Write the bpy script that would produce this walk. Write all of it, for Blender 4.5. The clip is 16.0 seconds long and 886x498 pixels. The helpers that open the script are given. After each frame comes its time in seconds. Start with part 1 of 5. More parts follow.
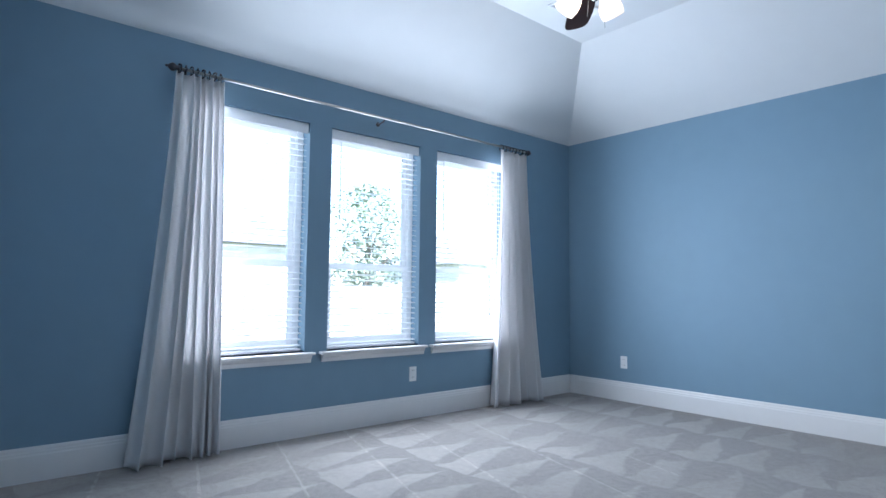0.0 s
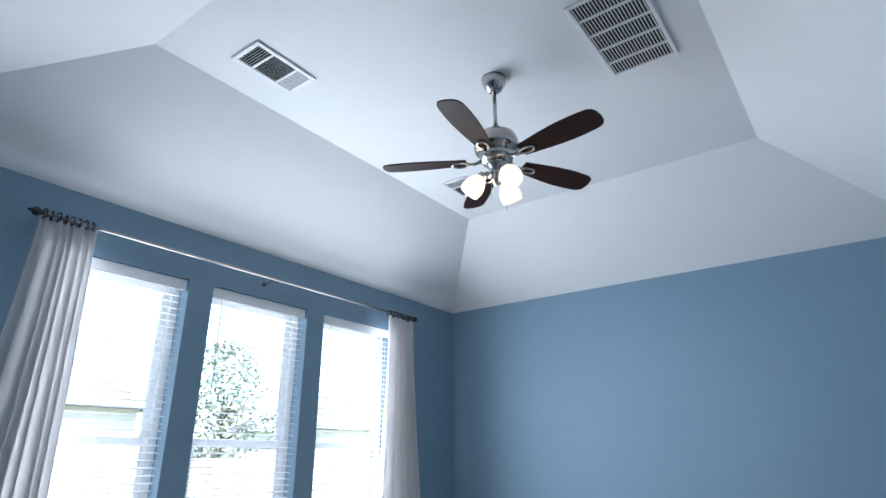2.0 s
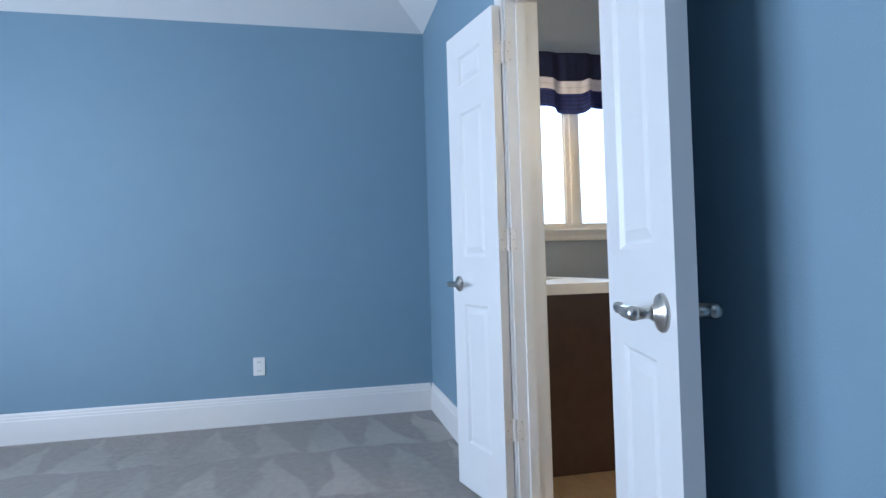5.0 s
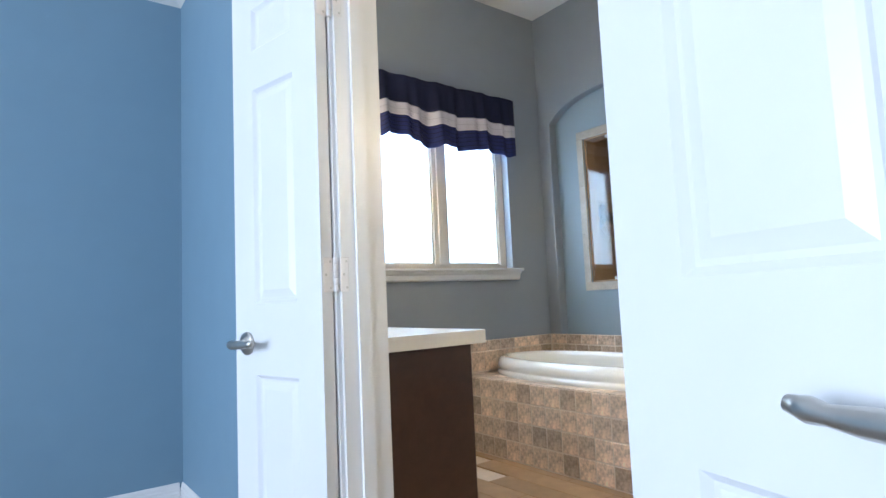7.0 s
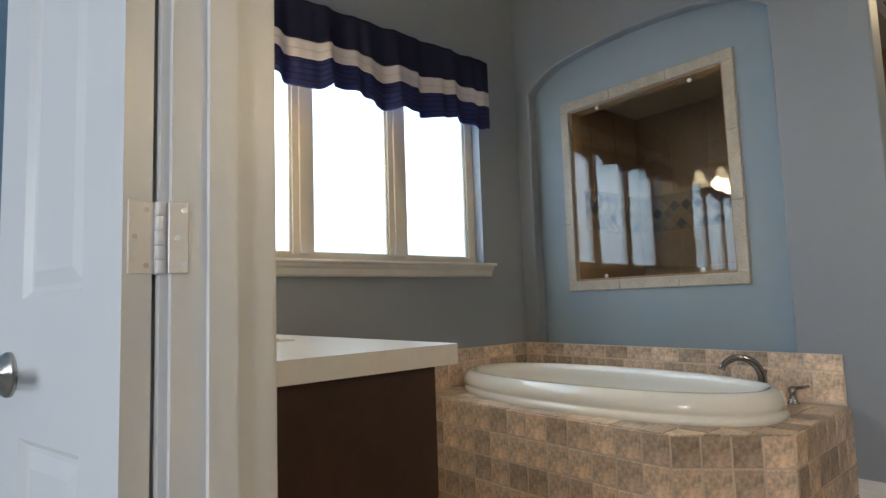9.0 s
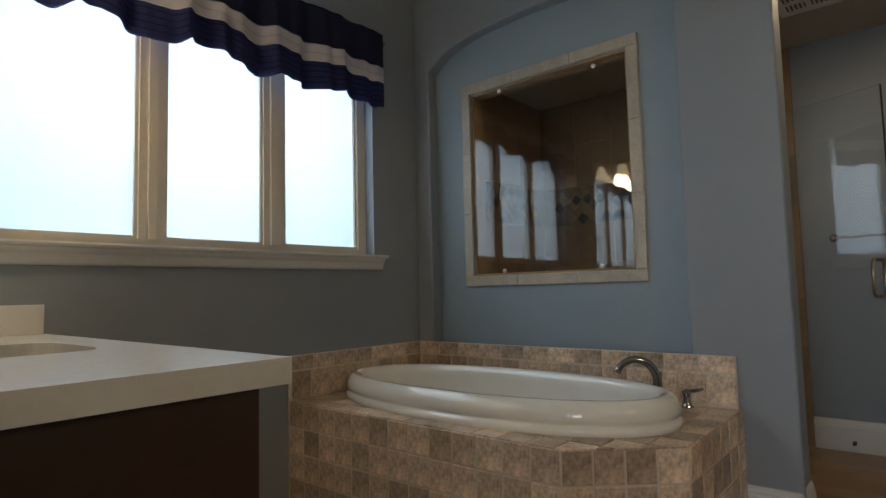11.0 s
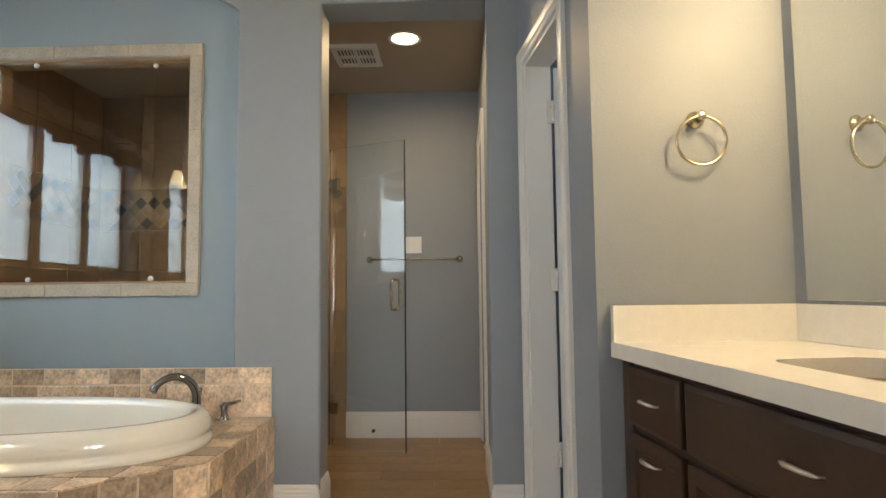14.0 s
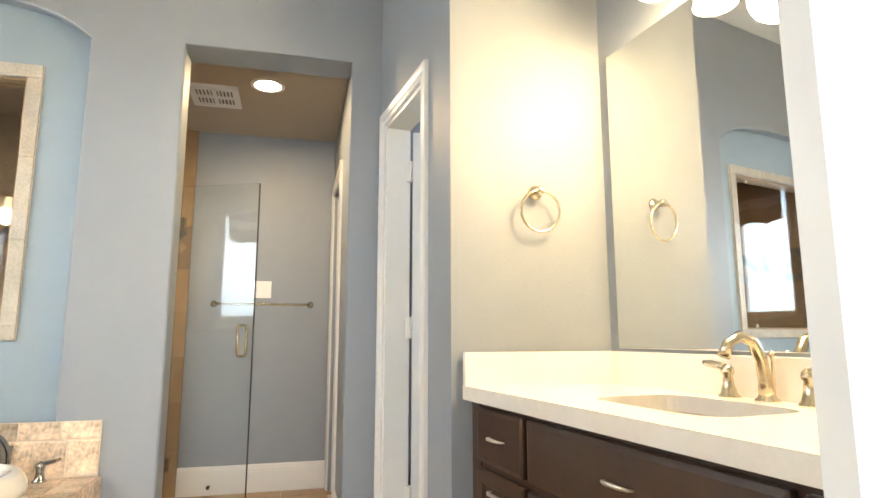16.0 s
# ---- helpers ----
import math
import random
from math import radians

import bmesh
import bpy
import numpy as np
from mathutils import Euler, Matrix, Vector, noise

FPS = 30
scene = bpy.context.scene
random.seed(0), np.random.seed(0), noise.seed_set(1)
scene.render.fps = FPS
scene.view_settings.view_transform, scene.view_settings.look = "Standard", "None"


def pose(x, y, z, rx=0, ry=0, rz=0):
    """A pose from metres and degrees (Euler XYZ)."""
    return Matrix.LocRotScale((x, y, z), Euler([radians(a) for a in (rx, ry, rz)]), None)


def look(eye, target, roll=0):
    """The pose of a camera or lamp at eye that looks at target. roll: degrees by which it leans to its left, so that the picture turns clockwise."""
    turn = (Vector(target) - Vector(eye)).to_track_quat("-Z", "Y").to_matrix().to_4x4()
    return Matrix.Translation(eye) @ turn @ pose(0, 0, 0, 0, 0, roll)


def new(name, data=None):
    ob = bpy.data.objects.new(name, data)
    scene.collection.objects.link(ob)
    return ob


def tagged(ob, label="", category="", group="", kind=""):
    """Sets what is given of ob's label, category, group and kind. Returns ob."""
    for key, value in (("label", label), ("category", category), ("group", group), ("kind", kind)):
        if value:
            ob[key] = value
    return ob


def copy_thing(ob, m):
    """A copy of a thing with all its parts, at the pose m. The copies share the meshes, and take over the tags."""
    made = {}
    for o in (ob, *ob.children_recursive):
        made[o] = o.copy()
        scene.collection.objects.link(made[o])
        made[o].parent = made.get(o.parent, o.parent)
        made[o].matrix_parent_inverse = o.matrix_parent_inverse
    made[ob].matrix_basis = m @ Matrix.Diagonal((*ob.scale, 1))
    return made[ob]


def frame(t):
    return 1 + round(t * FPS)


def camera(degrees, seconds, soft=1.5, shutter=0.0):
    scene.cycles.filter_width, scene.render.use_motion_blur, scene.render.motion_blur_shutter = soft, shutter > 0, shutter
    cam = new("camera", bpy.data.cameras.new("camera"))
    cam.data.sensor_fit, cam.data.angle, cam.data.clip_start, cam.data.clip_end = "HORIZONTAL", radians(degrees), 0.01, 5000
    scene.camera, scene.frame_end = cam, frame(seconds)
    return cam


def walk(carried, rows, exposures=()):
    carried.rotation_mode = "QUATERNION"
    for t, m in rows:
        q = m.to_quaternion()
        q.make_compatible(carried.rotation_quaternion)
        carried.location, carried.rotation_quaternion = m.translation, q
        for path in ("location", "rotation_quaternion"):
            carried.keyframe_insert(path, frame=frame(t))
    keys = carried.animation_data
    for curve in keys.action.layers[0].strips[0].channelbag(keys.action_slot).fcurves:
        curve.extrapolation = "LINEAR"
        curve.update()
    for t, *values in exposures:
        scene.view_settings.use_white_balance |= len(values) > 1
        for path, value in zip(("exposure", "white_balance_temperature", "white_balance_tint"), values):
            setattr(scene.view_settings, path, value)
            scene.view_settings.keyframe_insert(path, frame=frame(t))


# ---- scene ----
cam = camera(75.2, 16.0)
PATH = [
    (0, (-0.348, -4.894, 1.014), (-1.873, -3.609, 1.163), 0.6),
    (0.5, (-0.416, -4.908, 1.079), (-1.861, -3.566, 1.414), 0.3),
    (1, (-0.473, -4.95, 1.132), (-1.809, -3.558, 1.657), -0.2),
    (1.5, (-0.526, -4.987, 1.112), (-1.728, -3.536, 1.782), -0.2),
    (2, (-0.571, -4.951, 1.099), (-1.686, -3.438, 1.785), -0.2),
    (2.5, (-0.6, -4.791, 1.051), (-1.555, -3.156, 1.693), -0.5),
    (3, (-0.61, -4.613, 1.048), (-1.353, -2.833, 1.578), -0.5),
    (3.5, (-0.795, -4.549, 1.039), (-1.203, -2.617, 1.36), -1.0),
    (4, (-0.833, -4.342, 1.011), (-0.94, -2.354, 1.202), -1.2),
    (4.5, (-0.793, -4.122, 0.978), (-0.655, -2.129, 1.078), -1.5),
    (5, (-0.737, -3.872, 0.997), (-0.315, -1.918, 1.043), -1.7),
    (5.2, (-0.723, -3.785, 0.993), (-0.211, -1.852, 1.035), -1.7),
    (7.3, (-0.659, -2.969, 0.999), (0.587, -1.416, 1.185), -2.6),
    (7.5, (-0.601, -2.891, 0.994), (0.663, -1.351, 1.179), -2.5),
    (8, (-0.452, -2.709, 0.995), (0.834, -1.188, 1.18), -2.2),
    (8.2, (-0.404, -2.654, 0.993), (0.888, -1.139, 1.177), -2.1),
    (10.3, (0.059, -2.317, 0.987), (1.422, -0.862, 1.144), -1.6),
    (10.5, (0.084, -2.304, 0.989), (1.48, -0.881, 1.144), -1.6),
    (11, (0.109, -2.352, 1.0), (1.627, -1.059, 1.146), -1.4),
    (11.5, (0.114, -2.4, 0.999), (1.767, -1.283, 1.14), -1.3),
    (12, (0.113, -2.436, 1.002), (1.863, -1.478, 1.135), -1.1),
    (12.5, (0.109, -2.479, 1.023), (1.944, -1.692, 1.142), -1.0),
    (13, (0.117, -2.519, 1.015), (2.017, -1.91, 1.144), -0.9),
    (13.5, (0.134, -2.549, 1.025), (2.105, -2.237, 1.156), -0.7),
    (14, (0.14, -2.544, 1.034), (2.134, -2.492, 1.179), -0.6),
    (14.5, (0.132, -2.519, 1.04), (2.119, -2.676, 1.205), -0.5),
    (15, (0.068, -2.51, 1.053), (2.035, -2.811, 1.256), -0.4),
    (15.5, (0.003, -2.474, 1.041), (1.944, -2.886, 1.292), -0.3),
    (16, (0.019, -2.458, 1.038), (1.936, -2.945, 1.338), -0.1),
]

# ---- world, sun and lamps ----
EXPO = [
    (0, 2.4, 5500, 10), (0.6, 2.1, 5750, 10), (1.0, 1.9, 5800, 10), (2.0, 2.3, 5850, 10),
    (3.0, 1.58, 5700, 10), (3.5, 1.6, 5450, 10), (4.0, 1.95, 5400, 10), (5.2, 2.5, 5350, 10),
    (7.4, 2.85, 5550, 10), (8.2, 2.36, 5950, 10), (10.4, 1.5, 6400, 10), (11.5, 0.75, 6400, 10),
    (12.3, 0.45, 6400, 10), (12.9, 0.75, 6600, 10), (13.5, 2.05, 6980, 10), (14.0, 2.45, 6970, 10),
    (15.0, 3.02, 7170, 10), (16.0, 3.50, 7000, 10)]
walk(cam, [(t, look(eye, target, roll)) for t, eye, target, roll in PATH], EXPO)

world = bpy.data.worlds.new("world")
scene.world = world
world.use_nodes = True
wn = world.node_tree
sky = wn.nodes.new("ShaderNodeTexSky")
sky.sky_type = "NISHITA"
sky.sun_disc = False
sky.sun_elevation, sky.sun_rotation = radians(46), radians(125)
wn.links.new(sky.outputs["Color"], wn.nodes["Background"].inputs["Color"])
wn.nodes["Background"].inputs["Strength"].default_value = 0.15

sun_data = bpy.data.lights.new("sun", "SUN")
sun_data.energy, sun_data.angle, sun_data.color = 5.0, radians(0.6), (1.0, 0.95, 0.88)
sun = new("sun", sun_data)
sun.matrix_world = look((14, -10, 18), (0, 0, 0))


def area_lamp(name, eye, target, w, h, power, colour):
    d = bpy.data.lights.new(name, "AREA")
    d.shape, d.size, d.size_y, d.energy, d.color = "RECTANGLE", w, h, power, colour
    ob = new(name, d)
    ob.matrix_world = look(eye, target)
    return ob


def point_lamp(name, at, power, colour, radius):
    d = bpy.data.lights.new(name, "POINT")
    d.energy, d.color, d.shadow_soft_size = power, colour, radius
    ob = new(name, d)
    ob.location = at
    return ob


DAY = (0.93, 0.965, 1.0)
WARM = (1.0, 0.745, 0.42)
for wy in (-3.42, -2.404, -1.389):
    area_lamp("sky_daylight", (-4.094, wy, 1.40), (-3.0, wy, 1.40), 0.80, 1.60, 7.6, DAY)
    area_lamp("blind_daylight", (-4.188, wy, 1.40), (-3.0, wy, 1.40), 0.80, 1.58, 1.9, DAY)
for wx in (0.855, 1.4575, 2.0675):
    area_lamp("window_daylight", (wx, 0.168, 1.68), (wx, -1.0, 1.68), 0.48, 0.84, 0.5, (0.80, 0.91, 1.0))
area_lamp("outside_daylight", (1.46, 0.95, 1.95), (1.46, 0.2, 1.70), 2.0, 1.2, 11, (0.72, 0.88, 1.0))
point_lamp("fan_lamp", (-1.978, -2.545, 2.475), 2.0, (1.0, 0.66, 0.34), 0.02)
for vx, vy in ((0.995, -3.50), (1.20, -3.47)):
    point_lamp("vanity_lamp", (vx, vy, 1.99), 3.6, WARM, 0.085)
point_lamp("vanity_lamp", (0.30, -0.38, 2.02), 4.2, WARM, 0.07)
area_lamp("downlight_lamp", (3.38, -2.25, 2.462), (3.38, -2.25, 0), 0.13, 0.13, 1.6, (1.0, 0.74, 0.42))

# ---- materials ----


def mat(name, colour, rough=0.6, metal=0.0, scale=20.0, vary=0.06, bump=0.0, bump_scale=120.0, spec=0.5, coat=0.0, rand=0.0):
    """Base colour with two scales of variation, fine relief, and a shift from piece to piece."""
    m = bpy.data.materials.new(name)
    m.use_nodes = True
    n, l = m.node_tree.nodes, m.node_tree.links
    b = n["Principled BSDF"]
    b.inputs["Roughness"].default_value, b.inputs["Metallic"].default_value = rough, metal
    b.inputs["Specular IOR Level"].default_value, b.inputs["Coat Weight"].default_value = spec, coat
    tc = n.new("ShaderNodeTexCoord")
    big, fine = n.new("ShaderNodeTexNoise"), n.new("ShaderNodeTexNoise")
    big.inputs["Scale"].default_value, big.inputs["Detail"].default_value = scale * 0.12, 3
    fine.inputs["Scale"].default_value, fine.inputs["Detail"].default_value = scale, 5
    add = n.new("ShaderNodeMath")
    add.operation = "ADD"
    l.new(tc.outputs["Object"], big.inputs["Vector"])
    l.new(tc.outputs["Object"], fine.inputs["Vector"])
    l.new(big.outputs["Fac"], add.inputs[0])
    l.new(fine.outputs["Fac"], add.inputs[1])
    mr = n.new("ShaderNodeMapRange")
    mr.inputs["From Min"].default_value, mr.inputs["From Max"].default_value = 0.6, 1.4
    mr.inputs["To Min"].default_value, mr.inputs["To Max"].default_value = 1 - vary, 1 + vary
    l.new(add.outputs[0], mr.inputs["Value"])
    val = mr.outputs[0]
    if rand:
        oi = n.new("ShaderNodeObjectInfo")
        rr = n.new("ShaderNodeMapRange")
        rr.inputs["To Min"].default_value, rr.inputs["To Max"].default_value = 1 - rand, 1 + rand
        l.new(oi.outputs["Random"], rr.inputs["Value"])
        mul = n.new("ShaderNodeMath")
        mul.operation = "MULTIPLY"
        l.new(val, mul.inputs[0])
        l.new(rr.outputs[0], mul.inputs[1])
        val = mul.outputs[0]
    hs = n.new("ShaderNodeHueSaturation")
    hs.inputs["Color"].default_value = (*colour, 1)
    l.new(val, hs.inputs["Value"])
    l.new(hs.outputs["Color"], b.inputs["Base Color"])
    if bump:
        bt = n.new("ShaderNodeTexNoise")
        bt.inputs["Scale"].default_value, bt.inputs["Detail"].default_value = bump_scale, 4
        bp = n.new("ShaderNodeBump")
        bp.inputs["Strength"].default_value, bp.inputs["Distance"].default_value = bump, 0.004
        l.new(tc.outputs["Object"], bt.inputs["Vector"])
        l.new(bt.outputs["Fac"], bp.inputs["Height"])
        l.new(bp.outputs["Normal"], b.inputs["Normal"])
    return m


def glow(name, colour, strength):
    m = bpy.data.materials.new(name)
    m.use_nodes = True
    b = m.node_tree.nodes["Principled BSDF"]
    b.inputs["Base Color"].default_value = (0.9, 0.88, 0.82, 1)
    b.inputs["Roughness"].default_value = 0.35
    b.inputs["Emission Color"].default_value = (*colour, 1)
    b.inputs["Emission Strength"].default_value = strength
    return m


def glass(name, rough=0.0, colour=(1, 1, 1)):
    m = bpy.data.materials.new(name)
    m.use_nodes = True
    b = m.node_tree.nodes["Principled BSDF"]
    b.inputs["Base Color"].default_value = (*colour, 1)
    b.inputs["Roughness"].default_value, b.inputs["Transmission Weight"].default_value, b.inputs["IOR"].default_value = rough, 1.0, 1.5
    return m


def see_through(name, colour, share, translucent=False):
    """A sheet that lets part of the light straight through (insect screen) or scatters it (frosted pane, cloth)."""
    m = bpy.data.materials.new(name)
    m.use_nodes = True
    n, l = m.node_tree.nodes, m.node_tree.links
    b = n["Principled BSDF"]
    b.inputs["Base Color"].default_value = (*colour, 1)
    b.inputs["Roughness"].default_value = 0.6
    t = n.new("ShaderNodeBsdfTranslucent" if translucent else "ShaderNodeBsdfTransparent")
    t.inputs["Color"].default_value = (*colour, 1) if translucent else (1, 1, 1, 1)
    mix = n.new("ShaderNodeMixShader")
    mix.inputs[0].default_value = share
    l.new(b.outputs[0], mix.inputs[1])
    l.new(t.outputs[0], mix.inputs[2])
    l.new(mix.outputs[0], n["Material Output"].inputs["Surface"])
    return m


M_WALL = mat("blue_wall_paint", (0.178, 0.278, 0.365), 0.6, vary=0.03, scale=8, bump=0.16, bump_scale=190)
M_BATHWALL = mat("bath_wall_paint", (0.262, 0.292, 0.338), 0.5, vary=0.03, scale=8, bump=0.25, bump_scale=150)
M_NICHE = mat("pale_blue_niche_paint", (0.275, 0.35, 0.42), 0.5, vary=0.03, scale=8, bump=0.25, bump_scale=150)
M_CEIL = mat("ceiling_paint", (0.70, 0.71, 0.71), 0.75, vary=0.02, scale=6, bump=0.2, bump_scale=150)
M_TRIM = mat("white_trim_paint", (0.72, 0.71, 0.70), 0.35, vary=0.02, scale=14, bump=0.04, bump_scale=60)
M_DOOR = mat("white_door_paint", (0.68, 0.69, 0.70), 0.34, vary=0.02, scale=10, bump=0.05, bump_scale=80)
M_NICKEL = mat("brushed_nickel", (0.52, 0.50, 0.47), 0.28, 1.0, scale=60, vary=0.08)
M_FANMETAL = mat("dark_polished_nickel", (0.46, 0.44, 0.42), 0.22, 1.0, scale=60, vary=0.08)
M_BRASS = mat("satin_nickel_warm", (0.62, 0.54, 0.40), 0.26, 1.0, scale=60, vary=0.06)
M_HINGE = mat("painted_hinge", (0.74, 0.71, 0.69), 0.4, 0.1, scale=60, vary=0.06)
M_PULL = mat("bright_pull", (0.74, 0.72, 0.69), 0.30, 0.9, scale=60, vary=0.08)
M_DARK = mat("shadow_gap", (0.02, 0.018, 0.016), 0.9)
M_CURTAIN = see_through("linen_curtain", (0.80, 0.79, 0.79), 0.26, True)
M_ROD = mat("dark_bronze", (0.06, 0.055, 0.06), 0.4, 0.6, scale=40)
M_BLIND = mat("white_blind_slat", (0.82, 0.83, 0.84), 0.45, scale=12, vary=0.02)
# bath window vinyl; the vanity lamps' warm cast is mixed into its colour
M_WARMVINYL = mat("lamp_warmed_vinyl", (0.71, 0.65, 0.57), 0.4, scale=12, vary=0.03)
M_VINYL = mat("white_vinyl", (0.80, 0.81, 0.82), 0.4, scale=12, vary=0.02)
M_PLASTIC = mat("white_plastic", (0.78, 0.78, 0.77), 0.35, scale=12, vary=0.02)
M_BLADE = mat("dark_cherry_blade", (0.020, 0.008, 0.006), 0.5, scale=9, vary=0.35, spec=0.15)
M_VENT = mat("vent_white_metal", (0.74, 0.75, 0.76), 0.4, scale=12, vary=0.03)
M_FANIN = mat("vent_grey_mesh", (0.20, 0.17, 0.14), 0.8)
M_VENTIN = mat("vent_inside", (0.03, 0.03, 0.035), 0.9)
M_WOOD = mat("dark_stained_maple", (0.050, 0.027, 0.019), 0.38, scale=30, vary=0.25, coat=0.15)
M_QUARTZ = mat("white_quartz", (0.76, 0.74, 0.71), 0.22, scale=260, vary=0.05)
M_CERAMIC = mat("white_ceramic", (0.86, 0.85, 0.82), 0.10, scale=6, vary=0.01)
M_ACRYLIC = mat("tub_acrylic", (0.87, 0.85, 0.81), 0.04, scale=4, vary=0.01, coat=1.0)
M_STONE = mat("tumbled_travertine", (0.585, 0.455, 0.345), 0.40, scale=75, vary=0.55, bump=0.35, bump_scale=110, rand=0.36)
M_GROUT = mat("sand_grout", (0.70, 0.60, 0.50), 0.85, scale=80, vary=0.10, bump=0.3, bump_scale=300)
M_SHTILE = mat("brown_shower_tile", (0.31, 0.205, 0.115), 0.42, scale=18, vary=0.16, rand=0.07)
M_MOSA = mat("mosaic_slate", (0.10, 0.09, 0.085), 0.7, scale=30, vary=0.25, rand=0.5)
M_MOSC = mat("mosaic_tan", (0.27, 0.17, 0.10), 0.7, scale=30, vary=0.2, rand=0.3)
M_MOSB = mat("mosaic_cream", (0.24, 0.17, 0.11), 0.7, scale=30, vary=0.2, rand=0.3)
M_FRAMETILE = mat("cream_pencil_tile", (0.45, 0.41, 0.35), 0.35, scale=90, vary=0.22, rand=0.05, bump=0.3, bump_scale=140)
M_PLANK = mat("wood_look_floor_tile", (0.36, 0.23, 0.12), 0.38, scale=14, vary=0.2, rand=0.10)
M_NAVY = mat("navy_cloth", (0.015, 0.018, 0.050), 0.85, scale=120, vary=0.15, bump=0.3, bump_scale=600, spec=0.15)
M_BLUEC = mat("blue_cloth", (0.030, 0.038, 0.14), 0.85, scale=120, vary=0.15, bump=0.3, bump_scale=600, spec=0.15)
M_WHITEC = mat("white_cloth", (0.60, 0.58, 0.66), 0.85, scale=120, vary=0.06, bump=0.3, bump_scale=600, spec=0.15)
M_GLASS = glass("clear_glass", 0.0, (0.97, 0.99, 0.98))
M_FROST = see_through("frosted_pane", (0.92, 0.95, 0.98), 0.85, True)
M_SCREEN = see_through("insect_screen", (0.62, 0.63, 0.66), 0.84)
M_FANGLASS = glow("frosted_fan_shade", (1.0, 0.76, 0.50), 0.24)
M_VANGLASS = glow("frosted_vanity_shade", (1.0, 0.80, 0.48), 1.1)
M_CAN = glow("downlight_lens", (1.0, 0.86, 0.62), 2.6)
M_RUBBER = mat("dark_rubber", (0.03, 0.03, 0.03), 0.7)
M_ROOF = mat("shingle_roof", (0.15, 0.15, 0.18), 0.9, scale=30, vary=0.25)
M_BRICK = mat("pale_brick", (0.66, 0.63, 0.60), 0.85, scale=20, vary=0.15)
M_FENCE = mat("pale_fence_board", (0.74, 0.72, 0.70), 0.85, scale=14, vary=0.2, rand=0.12)
M_LAWN = mat("lawn", (0.12, 0.15, 0.07), 0.95, scale=4, vary=0.3)
M_BARK = mat("bark", (0.10, 0.075, 0.055), 0.9, scale=20, vary=0.3)
M_LEAF = mat("leaf", (0.16, 0.20, 0.14), 0.6, scale=4, vary=0.3)
M_CHROME = mat("dark_chrome", (0.36, 0.35, 0.34), 0.12, 1.0, scale=60, vary=0.05)
M_BAND = mat("band_grout", (0.22, 0.16, 0.11), 0.8, scale=80, vary=0.1)
# white ceiling paint with the shower room's dimness and warm lamplight put into the colour
M_SHCEIL = mat("ceiling_paint_dim_warm", (0.42, 0.36, 0.29), 0.7, vary=0.03, scale=8, bump=0.2, bump_scale=150)
M_MIRROR = mat("mirror_silver", (0.90, 0.91, 0.90), 0.015, 1.0, vary=0.0)


